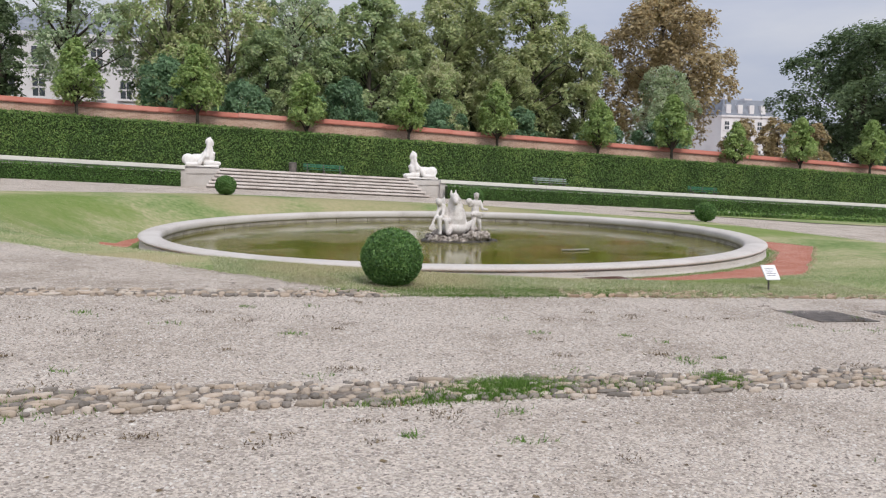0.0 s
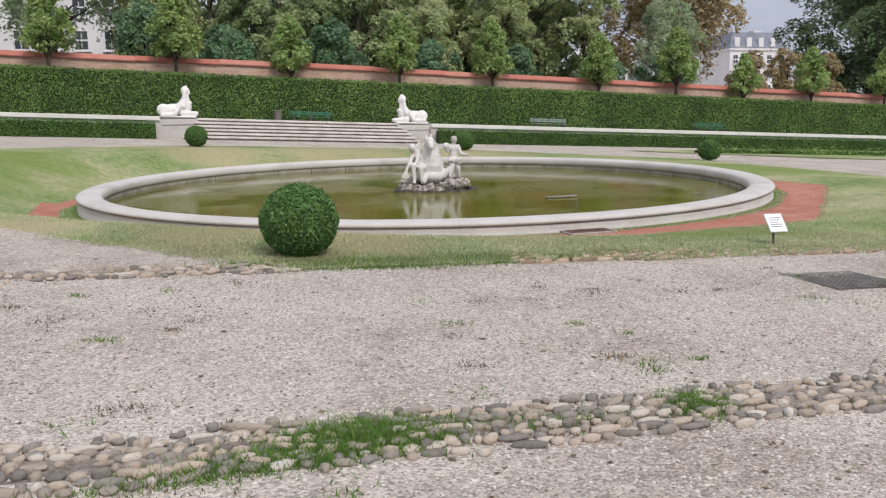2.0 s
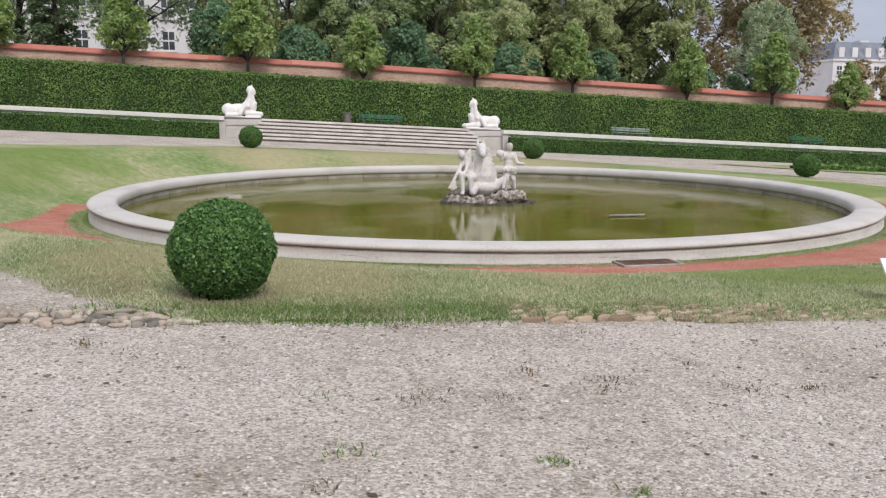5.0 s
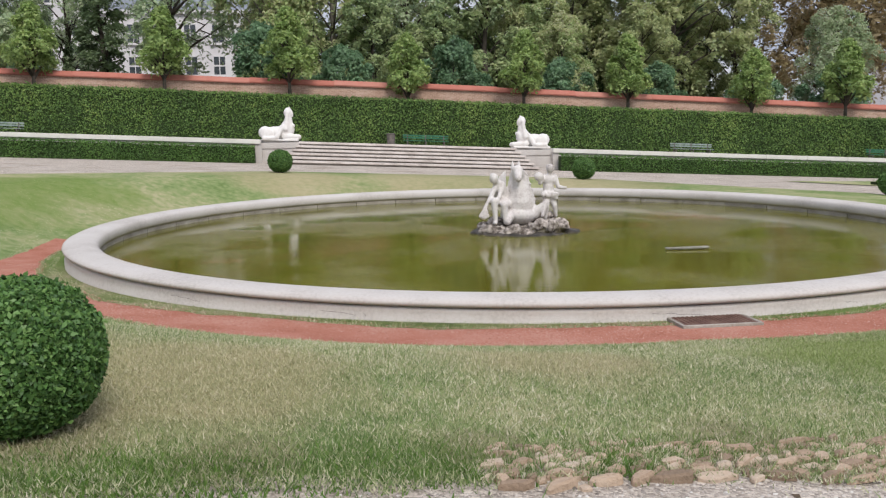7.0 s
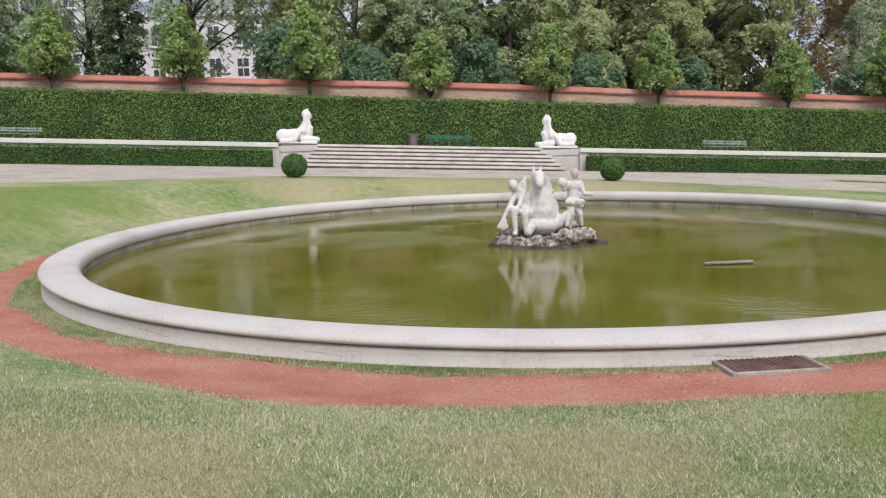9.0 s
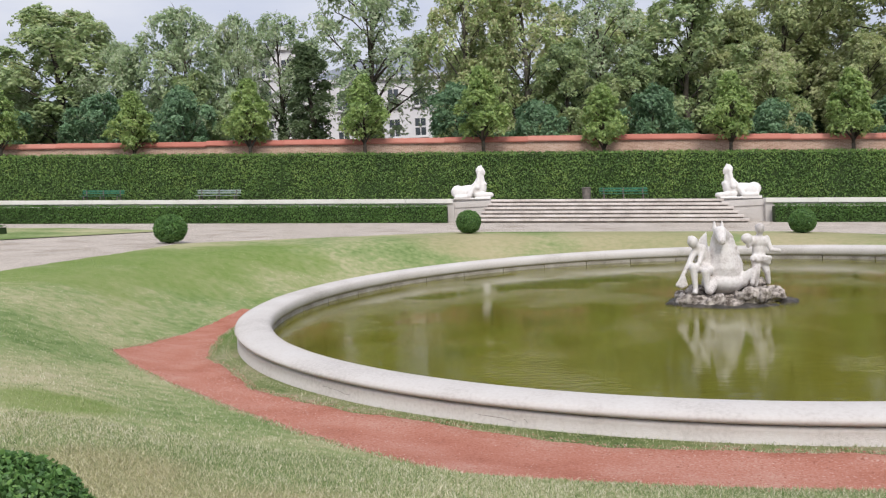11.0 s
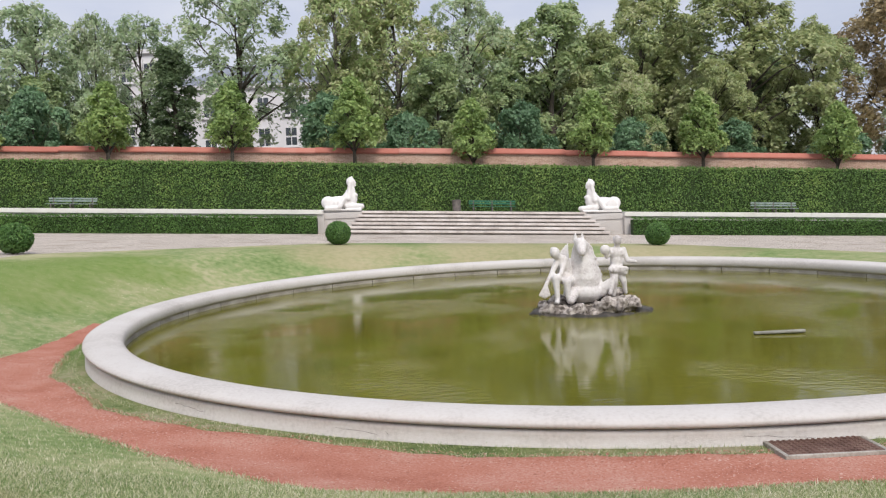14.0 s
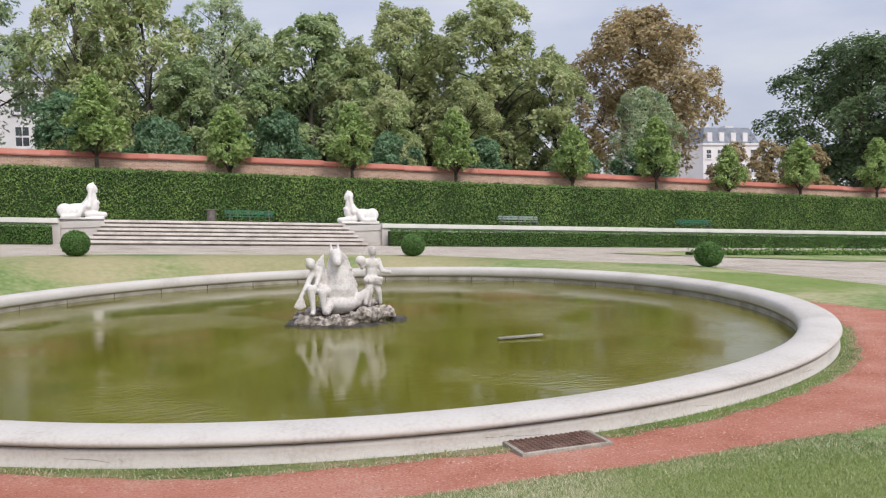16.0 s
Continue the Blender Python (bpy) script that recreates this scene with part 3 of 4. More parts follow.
sinew(bm, (-0.48, -0.38, 0.5), (-0.45, -0.4, 0.06), 0.08, 0.048, 12)
blob(bm, (-0.48, -0.46, 0.04), (0.05, 0.1, 0.04))
sinew(bm, (-0.16, -0.12, 0.42), (-0.27, -0.42, 0.42), 0.125, 0.085, 10)
sinew(bm, (-0.27, -0.42, 0.42), (-0.24, -0.42, 0.04), 0.08, 0.048, 12)
# standing boy
sinew(bm, (0.84, 0.06, 0.62), (0.83, 0.05, 0.78), 0.13, 0.125, 6)
blob(bm, (0.83, 0.04, 0.92), (0.165, 0.115, 0.13))
sinew(bm, (0.84, 0.02, 1.0), (0.85, 0.0, 1.1), 0.06, 0.055, 4)
blob(bm, (0.85, -0.01, 1.17), (0.085, 0.095, 0.11))
for k in range(12):
    blob(bm, (0.85 + 0.06 * math.cos(k * 2.4), 0.01 + 0.06 * math.sin(k * 2.4), 1.21 + 0.015 * math.sin(k * 3)), (0.032, 0.032, 0.04), seg=6)
sinew(bm, (0.7, 0.04, 0.99), (0.62, -0.04, 0.86), 0.06, 0.05, 5)
sinew(bm, (0.62, -0.04, 0.86), (0.6, -0.08, 0.98), 0.05, 0.05, 4)
blob(bm, (0.59, -0.06, 1.0), (0.11, 0.08, 0.1))
sinew(bm, (0.98, 0.04, 0.98), (1.04, -0.02, 0.76), 0.062, 0.05, 8)
sinew(bm, (1.04, -0.02, 0.76), (1.18, -0.1, 0.74), 0.048, 0.04, 6)
for k in range(11):
    blob(bm, (0.68 + 0.032 * k, -0.07, 0.6 + 0.03 * math.sin(k * 1.9)), (0.05, 0.09, 0.05), (20, 0, 15 * k), 8)
sinew(bm, (0.72, -0.02, 0.6), (0.98, -0.06, 0.52), 0.06, 0.05, 8)
sinew(bm, (0.77, 0.02, 0.58), (0.75, -0.08, 0.34), 0.1, 0.07, 8)
sinew(bm, (0.75, -0.08, 0.34), (0.74, -0.04, 0.08), 0.066, 0.045, 8)
sinew(bm, (0.9, 0.05, 0.56), (0.96, 0.0, 0.34), 0.095, 0.066, 8)
sinew(bm, (0.96, 0.0, 0.34), (1.0, 0.04, 0.12), 0.062, 0.045, 8)
for v in bm.verts:
    v.co.z += 0.07
statue = tagged(carved("fountain_statue", bm, SCULPT, 0.02), "weathered white stone sea horse between two boy figures", "statue")

# ---- stairs, terrace ----
def tilted(name, parent, mat, *a, label="", **k):
    return part(name, block(*a, slope=SLOPE, **k), mat, parent, label)


stairs = tagged(new("garden_stairs"), "broad flight of six worn pale stone steps", "stairs")
for i in range(6):
    w = 6.5 - 0.16 * i
    y0 = 23.35 + 0.3 * i
    z = 0.78 + 0.19 * (i + 1)
    # each tread projects a little over the riser below it
    tr = tilted("tread", stairs, STEP, -w, w, y0 - 0.04, y0 + 0.36, z - 0.115, z, bevel=0.016)
    # dark stone stands in for the shade below each tread
    tilted("riser", stairs, STONE_WET_SHADE, -w + 0.03, w - 0.03, y0 + 0.09, y0 + (26.0 - 23.35), 0.55, z - 0.118, label="riser in darker stone, with shade painted in")
terrace_z = 1.93
ter = tagged(new("terrace", arrays("terrace", [(x, y, terrace_z - (0.012 * max(y - 25, 0)) + SLOPE * x) for y in (24.92, 26.4, 30, 36.7) for x in np.linspace(-70, 75, 40)],
    [(r * 40 + c, r * 40 + c + 1, (r + 1) * 40 + c + 1, (r + 1) * 40 + c) for r in range(3) for c in range(39)], GRAVEL)), "gravel terrace above the garden stairs", "terrace", kind="structure")
for n_, (x0, x1) in enumerate(((-70, -7.55), (7.55, 75))):
    w_ = tagged(new("terrace_wall"), "low pale retaining wall with flat stone coping", "wall", kind="structure")
    tilted("wall_face", w_, STONE, x0, x1, 24.5, 25.1, -0.5, terrace_z - 0.2)
    k = x0
    while k < x1 - 0.1:
        tilted("coping_slab", w_, COPING, k + 0.004, min(k + 2.4, x1) - 0.004, 24.4, 25.0, terrace_z - 0.2, terrace_z + 0.02, bevel=0.012)
        k += 2.4


def sphinx():
    bm = bmesh.new()
    put(bm, -0.99, 0.99, -0.42, 0.42, 0.0, 0.17)
    blob(bm, (-0.7, 0, 0.53), (0.36, 0.36, 0.33))
    blob(bm, (-0.15, 0, 0.52), (0.72, 0.3, 0.33))
    blob(bm, (0.32, 0, 0.6), (0.42, 0.34, 0.38))
    blob(bm, (0.54, 0, 0.7), (0.26, 0.3, 0.38))
    for s in (-1, 1):
        blob(bm, (-0.58, s * 0.24, 0.44), (0.36, 0.17, 0.33))
        sinew(bm, (-0.75, s * 0.34, 0.24), (-0.2, s * 0.36, 0.25), 0.12, 0.1, 9)
        sinew(bm, (0.3, s * 0.22, 0.32), (1.0, s * 0.2, 0.29), 0.17, 0.13, 12)
        blob(bm, (1.0, s * 0.2, 0.27), (0.13, 0.12, 0.11))
        blob(bm, (0.7, s * 0.12, 0.86), (0.12, 0.11, 0.12))
        # folds of the cloth over the back and shoulder
        sinew(bm, (0.25, s * 0.28, 0.86), (-0.1, s * 0.36, 0.3), 0.09, 0.13, 10)
        sinew(bm, (0.42, s * 0.2, 1.06), (0.36, s * 0.3, 0.7), 0.12, 0.14, 8)
        sinew(bm, (0.46, s * 0.17, 1.5), (0.42, s * 0.19, 1.14), 0.1, 0.12, 8)
    sinew(bm, (0.42, 0, 0.8), (0.5, 0, 1.16), 0.33, 0.2, 12)
    sinew(bm, (0.5, 0, 1.1), (0.52, 0, 1.42), 0.17, 0.15, 8)
    blob(bm, (0.56, 0, 1.5), (0.18, 0.16, 0.23))
    blob(bm, (0.73, 0, 1.48), (0.04, 0.035, 0.06))
    blob(bm, (0.7, 0, 1.36), (0.06, 0.06, 0.05))
    blob(bm, (0.46, 0, 1.54), (0.2, 0.21, 0.23))
    blob(bm, (0.5, 0, 1.73), (0.13, 0.12, 0.07))
    sinew(bm, (0.54, 0, 1.74), (0.57, 0, 1.83), 0.05, 0.025, 4)
    return bm


SPHINX_LABEL = "white marble sphinx lying on its stone plinth, facing the stairs"
first = tagged(carved("sphinx_statue", sphinx(), MARBLE, 0.028), SPHINX_LABEL, "statue", group="pair of sphinxes")
first.matrix_world = pose(-6.72, 25.55, 2.14)
second = tagged(carved("sphinx_statue", sphinx(), MARBLE, 0.028), SPHINX_LABEL, "statue", group="pair of sphinxes")
second.matrix_world = pose(6.6, 25.55, 1.54, 0, 0, 180)
for x0, x1, top in ((-7.75, -5.68, 2.14), (5.56, 7.66, 1.54)):
    p_ = tagged(new("plinth"), "square pale stone plinth with a plain cap slab", "plinth", group="sphinx plinths")
    part("plinth_body", block(x0 + 0.04, x1 - 0.04, 24.75, 26.4, top - 1.9, top - 0.3, bevel=0.01), STONE, p_)
    part("panel", block(x0 + 0.3, x1 - 0.3, 24.735, 24.76, top - 0.95, top - 0.42, bevel=0.01), STONE, p_)
    part("cap_slab", block(x0, x1, 24.7, 26.45, top - 0.3, top, bevel=0.02), STONE, p_)


# ---- hedges ----
def hedge(name, label, x0, x1, y0, y1, bottom, top, leaves, size, seed, wobble=0.05, slope=SLOPE, mat=None):
    """A clipped hedge: a core painted dark for inner shade, under a coat of leaves on its front, top and back."""
    rng = np.random.default_rng(seed)
    h = tagged(new(name), label, "hedge")
    n = max(int((x1 - x0) / 0.5), 4)
    bm = bmesh.new()
    rows = []
    for x in np.linspace(x0, x1, n):
        d = 0.04 * noise.noise((x * 0.8, seed, 0))
        rows.append([bm.verts.new((x, yy, zz + slope * x)) for yy, zz in ((y0 + 0.05, bottom), (y0 + 0.07 + d, top - 0.08 + d), (y1 - 0.06, top - 0.08 + d), (y1 - 0.05, bottom))])
    for p, q in zip(rows, rows[1:]):
        for j in range(3):
            bm.faces.new((p[j], q[j], q[j + 1], p[j + 1]))
    bm.faces.new(rows[0])
    bm.faces.new(list(reversed(rows[-1])))
    part("hedge_core", bm, SHADE_CORE, h)
    nf = int(leaves * 0.8)
    x = rng.uniform(x0, x1, leaves)
    c, o = np.zeros((leaves, 3)), np.zeros((leaves, 3))
    c[:, 0] = x
    c[:nf, 1] = y0 + rng.normal(0, wobble, nf)
    c[:nf, 2] = bottom + (top - bottom) * rng.random(nf)
    o[:nf, 1] = -1
    c[nf:, 1] = rng.uniform(y0, y1, leaves - nf)
    c[nf:, 2] = top + rng.normal(0, wobble, leaves - nf)
    o[nf:, 2] = 1
    wave = np.array([0.05 * noise.noise((float(v) * 0.45, seed, 2.0)) + 0.03 * noise.noise((float(v) * 2.2, seed, 5.0)) for v in x])
    c[:, 1] += wave
    c[nf:, 2] += wave[nf:]
    c[:, 2] += slope * x
    ob = new("foliage", leaf_mesh("foliage", c, size, mat or HEDGE_LEAF, o, 0.8, rng))
    ob.parent = h
    return h


hedge("tall_hedge", "tall clipped green hornbeam hedge along the garden wall", -66, 76, 34.6, 35.3, 1.6, 4.83, 150000, 0.085, 1, 0.06, -0.0503)
hedge("low_hedge", "low dark clipped hedge at the foot of the retaining wall", -66, -7.85, 23.75, 24.36, 0.6, 1.63, 42000, 0.06, 2, 0.03, mat=LOW_LEAF)
hedge("low_hedge", "low dark clipped hedge at the foot of the retaining wall", 7.8, 74, 23.75, 24.36, 0.6, 1.63, 42000, 0.06, 3, 0.03, mat=LOW_LEAF)

# ---- garden wall ----
wall = tagged(new("wall_garden"), "old pink plaster wall with a red clay tile coping", "wall", kind="structure")


def wall_top(x):
    return 6.05 - (0.0535 * x if x > 0 else 0.043 * x)


x = -74.0
rng = np.random.default_rng(8)
while x < 82:
    w = 5.4
    t = wall_top(x + w / 2) + rng.uniform(-0.04, 0.04)
    s = -0.05
    b = block(x, x + w, 36.6, 37.05, 1.0, t - 0.36)
    for v in b.verts:
        if v.co.z > 2:
            v.co.z += s * (v.co.x - x - w / 2)
    part("wall_panel", b, PLASTER, wall)
    b = bmesh.new()
    q = [b.verts.new((xx, yy, t + zz + s * (xx - x - w / 2))) for xx in (x, x + w - 0.01) for yy, zz in ((36.46, -0.36), (36.44, -0.28), (36.62, -0.02), (36.82, 0.03), (37.05, -0.02), (37.2, -0.28), (37.18, -0.36))]
    for j in range(7):
        b.faces.new((q[j], q[(j + 1) % 7], q[7 + (j + 1) % 7], q[7 + j]))
    b.faces.new(q[:7])
    b.faces.new(list(reversed(q[7:])))
    bmesh.ops.recalc_face_normals(b, faces=b.faces)
    part("tile_coping", b, TILE, wall)
    x += w


# ---- trees ----
def unit(a):
    return a / (np.linalg.norm(a, axis=1)[:, None] + 1e-9)


def sprays(name, centres, facing, radius, leaves, size, mat, rng, droop=0.5, lean=0.5):
    """Foliage as drooping discs of leaves, one disc at each centre, turned the way it faces."""
    n = len(centres)
    which = rng.integers(0, n, leaves)
    f = facing[which]
    u = unit(np.cross(f, rng.normal(size=(n, 3))[which]))
    v = np.cross(f, u)
    r = np.sqrt(rng.random((leaves, 1))) * radius * rng.uniform(0.6, 1.25, (n, 1))[which]
    a = rng.uniform(0, 6.283, (leaves, 1))
    p = centres[which] + (u * np.cos(a) + v * np.sin(a) * 0.75) * r + f * rng.normal(0, 0.16, (leaves, 1)) * radius
    p[:, 2] -= droop * r[:, 0] ** 2 / radius
    return leaf_mesh(name, p, size, mat, f + (0, 0, 0.25), lean, rng, 1.7)


def tree(name, label, height, width, stem, mat, seed, leaves=9000, size=0.3, lobes=26, conical=False, airy=0.0, droop=0.5, bark=None, ivy=0, kind="tree", spray=0.0):
    """A tapered trunk that forks into limbs; each limb carries a lobe of leaf sprays, with gaps between the lobes. Its base is at the origin."""
    rng = np.random.default_rng(seed)
    t = tagged(new(name), label, kind)
    bark = bark or BARK
    r = height * 0.014 + 0.03
    lean = rng.normal(0, 0.03, 2) * height * (0.3 if conical else 1)
    spine = lambda z: Vector((lean[0] * (z / height) ** 1.4 + 0.012 * height * math.sin(z * 0.6 + seed) * (not conical), lean[1] * z / height, z))
    bm = bmesh.new()
    zs = [-0.3, height * 0.15, height * 0.3, height * 0.45, height * 0.62, height * 0.8, height * 0.93]
    limb(bm, [spine(max(z, 0)) - Vector((0, 0, 0.3 if z < 0 else 0)) for z in zs], [r * k for k in (1.35, 1.05, 0.9, 0.72, 0.5, 0.28, 0.06)], 8)
    part("trunk", bm, bark, t, "", True)
    centres, facing = [], []
    for k in range(lobes):
        f = ((k + 0.5) / lobes) ** (1.25 if conical else 0.9)
        z = stem + (height - stem) * (0.04 + 0.9 * f)
        reach = ((1 - f) ** 0.6 * min(0.6 + 2.4 * f, 1)) if conical else math.sqrt(max(1 - (2 * f - 0.85) ** 2 / 1.4, 0.04))
        a = k * 2.39996 + rng.normal(0, 0.35)
        lobe_r = (0.15 if conical else 0.19) * width * rng.uniform(0.75, 1.2) * (1 - 0.3 * f)
        d = max(reach * width * 0.5 - lobe_r * 0.8, 0) * (1 if k % 3 else 0.45) * rng.uniform(0.85, 1.1)
        root = spine(max(z - d * rng.uniform(0.5, 1.0) - 0.03 * height, stem * 0.6))
        c = Vector((d * math.cos(a), d * math.sin(a), 0)) + spine(z)
        bl = bmesh.new()
        mid = root.lerp(c, 0.5) + Vector((0, 0, 0.02 * height))
        w = r * (0.5 - 0.3 * f)
        limb(bl, [root, mid, c], [w, w * 0.65, w * 0.25], 5)
        for j in range(2 if not conical else 0):
            q = c + Vector(rng.normal(0, 1, 3)).normalized() * lobe_r * 0.9
            q.z += 0.25 * lobe_r
            limb(bl, [mid.lerp(c, 0.4 + 0.3 * j), mid.lerp(q, 0.7), q], [w * 0.4, w * 0.25, 0.012], 4)
        part("limb", bl, bark, t, "", True)
        n = int(15 * (1 - airy)) + 2
        out = unit(rng.normal(size=(n, 3)) + np.array((math.cos(a) * 0.5, math.sin(a) * 0.5, 0.45)))
        centres.append(np.array(c) + out * lobe_r * rng.uniform(0.55, 1.12, (n, 1)) * (1, 1, 0.75))
        facing.append(unit(out + (0, 0, 0.45)))
    centres, facing = np.concatenate(centres), np.concatenate(facing)
    ob = new("crown", sprays("crown", centres, facing, (spray or (0.078 if not conical else 0.085)) * width, leaves, size, mat, rng, droop))
    ob.parent = t
    if ivy:
        z = rng.uniform(0, ivy, 700)
        a = rng.uniform(0, 6.283, 700)
        q = np.array([np.array(spine(float(k))) for k in z])
        out = np.c_[np.cos(a), np.sin(a), np.full(700, 0.2)]
        ob = new("ivy", sprays("ivy", q + out * (0.5 * (1.1 - z / ivy)[:, None] + 0.15), unit(out), 0.35, 3600, 0.17, GREENS[4], rng))
        ob.parent = t
    return t


YOUNG = "young clipped tree with a light green pointed crown"
protos = [tree("young_tree", YOUNG, 7.5, 3.6, 4.0, LIME_LEAF, 20 + k, 5600, 0.125, 34, True, droop=0.2) for k in range(3)]
rng = np.random.default_rng(4)
for k, x in enumerate((8.65, 15.9, 24.7, 31.8, 38.2, 45.2, 53.1, 60.5, 1.0, -6.6, -14.4, -22.1, -30.2, -39.8, -48.0)):
    s = 0.84 if x == 38.2 else rng.uniform(0.92, 1.1)
    m = Matrix.Translation((x, 35.9, 1.5 + SLOPE * x + 0.1)) @ Matrix.Rotation(rng.uniform(0, 6.28), 4, "Z") @ Matrix.Diagonal((s, s, s, 1))
    if k < 3:
        protos[k].matrix_basis = m
    else:
        copy_thing(protos[k % 3], m)
for o in [o for o in scene.objects if o.name.startswith("young_tree") and o.parent is None]:
    tagged(o, group="row of young trees")

PALE_BARK = material("pale_bark", [(0.09, 0.08, 0.065), (0.17, 0.155, 0.13), (0.25, 0.23, 0.2)], 3, 20, 0.95, 0.7, 25, local=True)
BEHIND = "behind the garden wall"
big = {
    "light": tree("locust_tree", "tall feathery light green tree " + BEHIND, 17, 8.5, 2.5, GREENS[0], 31, 23000, 0.185, 34, droop=0.9, bark=PALE_BARK),
    "grey": tree("broadleaf_tree", "feathery greyish-green tree " + BEHIND, 13, 9.0, 1.5, GREENS[1], 32, 19000, 0.17, 28, airy=0.2, droop=0.7),
    "olive": tree("broadleaf_tree", "olive-green tree with yellowing leaves " + BEHIND, 17, 9.5, 3.5, GREENS[2], 33, 22000, 0.185, 30, airy=0.15),
    "chestnut": tree("chestnut_tree", "horse chestnut with brown autumn leaves " + BEHIND, 16.5, 12.0, 3.6, GREENS[3], 34, 24000, 0.215, 38, droop=0.9),
    "dark": tree("broadleaf_tree", "dense dark green tree " + BEHIND, 16, 14, 1.5, GREENS[4], 35, 26000, 0.22, 40),
    "mid": tree("broadleaf_tree", "fresh green leafy tree " + BEHIND, 15, 7.5, 1.8, GREENS[5], 38, 21000, 0.18, 30, droop=0.7),
    "open": tree("broadleaf_tree", "thin open-crowned tree with an ivy-clad trunk " + BEHIND, 18, 9.5, 5.0, GREENS[1], 37, 11000, 0.18, 30, airy=0.5, ivy=8),
    "column": tree("ivy_tree", "narrow dark ivy-clad tree " + BEHIND, 13, 3.2, 0.6, GREENS[4], 39, 9000, 0.17, 30, spray=0.2),
    "shrub": tree("shrub", "bluish-green shrub leaning over the garden wall", 6.0, 6.0, 0.2, SHRUB_LEAF, 36, 11000, 0.16, 22, droop=0.7, kind="shrub"),
    "brown_shrub": tree("shrub", "brownish-green shrub leaning over the garden wall", 6.0, 5.0, 0.2, GREENS[3], 40, 7000, 0.17, 18, kind="shrub"),
}
OWN = {"light": (17, 8.5), "grey": (13, 9), "olive": (17, 9.5), "chestnut": (16.5, 12), "dark": (16, 14), "mid": (15, 7.5), "open": (18, 9.5), "column": (13, 3), "shrub": (6, 6), "brown_shrub": (6, 5)}
# kind, x, y, width, height of the top above the basin
TREES = [
    ("light", -8.4, 48, 8.2, 21.8), ("light", -4.0, 49, 9.0, 21.0), ("open", 2.2, 49, 8.5, 19.8), ("mid", 8.0, 47, 8.8, 18.2), ("olive", 12.6, 49, 8.0, 16.6), ("olive", 16.6, 52, 10.5, 20.6),
    ("olive", 24.0, 48, 12.0, 20.4), ("olive", 30.2, 49, 7.0, 16.6), ("chestnut", 40.4, 50, 15.0, 21.0), ("grey", 35.8, 43.5, 6.6, 12.3), ("dark", 65.5, 49, 19.0, 18.8), ("dark", 75, 52, 19.0, 21.0), ("mid", 90, 52, 12, 18),
    ("open", -16.2, 48, 11.4, 23.4), ("column", -20.9, 47, 3.6, 16.0), ("open", -24.6, 51, 8.5, 19.2), ("grey", -27.4, 49, 5.6, 18.8), ("grey", -31.0, 47, 10.0, 19.2), ("grey", -36.8, 46, 7.5, 16.6), ("mid", -30.0, 45, 6.0, 13.6), ("mid", -42.5, 48, 13.0, 21.0), ("grey", -47.5, 45, 8.0, 15.5), ("olive", -53.0, 49, 12.5, 22.3), ("mid", -62, 49, 11, 20.5), ("olive", -72, 50, 13, 21),
    ("light", 4.6, 55, 9, 18.4), ("grey", 12.0, 56, 9, 17.0), ("light", 20.6, 56, 9, 18.4), ("olive", 28.4, 56, 8, 16.0), ("brown_shrub", 49.6, 44, 5.0, 7.8), ("dark", -7.5, 55, 10, 15.5), ("dark", 1.5, 54, 9, 12.5), ("dark", 9.5, 55, 11, 13.5), ("dark", 18.5, 56, 11, 14.0), ("dark", 27.0, 55, 10, 14.5), ("dark", -33, 53, 10, 11.5), ("dark", -46, 54, 14, 13.5), ("mid", 3.8, 46, 6.0, 13.2), ("olive", 20.0, 44, 6.0, 12.5), ("mid", -1.0, 45, 6.0, 14.0), ("light", 13.6, 44, 5.2, 12.0),
    ("shrub", 4.6, 40.5, 5.0, 9.4), ("shrub", -8.6, 40, 6.0, 10.4), ("shrub", -3.2, 40, 4.6, 8.9), ("shrub", 12.4, 40.2, 5.0, 8.0), ("shrub", 19.5, 40.3, 4.6, 7.6), ("shrub", 27.4, 40.2, 5.2, 7.0), ("shrub", 33.6, 40.6, 5.4, 7.4),
    ("shrub", -28.6, 40.2, 5.4, 11.6), ("shrub", -34.5, 40, 6.0, 11.4), ("shrub", -43.5, 40.5, 6.6, 12.0), ("shrub", -24.0, 40.4, 3.0, 8.4), ("shrub", -52, 41, 6.6, 12), ("shrub", 60.5, 41, 5.0, 6.4), ("shrub", 68, 41, 6.0, 6.0), ("brown_shrub", 52.0, 42.5, 4.6, 7.2), ("brown_shrub", 45.2, 43.5, 5.0, 7.6),
]
placed = set()
for sort, x, y, wide, top in TREES:
    low = sort in ("shrub", "brown_shrub")
    base = (3.7 if low else 2.6) + SLOPE * x * (1.0 if low else 0.4)
    sx, sz = wide / OWN[sort][1], (top - base) / OWN[sort][0]
    m = Matrix.Translation((x, y, base)) @ Matrix.Rotation(rng.uniform(0, 6.28), 4, "Z")
    if sort not in placed:
        big[sort].matrix_basis = m @ Matrix.Diagonal((sx, sx, sz, 1))
        placed.add(sort)
    else:
        first_scale = big[sort].scale
        copy_thing(big[sort], m @ Matrix.Diagonal((sx / first_scale[0], sx / first_scale[1], sz / first_scale[2], 1)))
# the bank that the trees behind the wall stand on
bank = arrays("bank", [(x, y, 2.9 + SLOPE * x * (0.75 if y < 45 else 0.4) + (0.8 if y < 45 else 0)) for y in (37.1, 42, 60, 110) for x in (-140, -70, 0, 80, 160)],
    [(r * 5 + c, r * 5 + c + 1, (r + 1) * 5 + c + 1, (r + 1) * 5 + c) for r in range(3) for c in range(4)], SOIL)
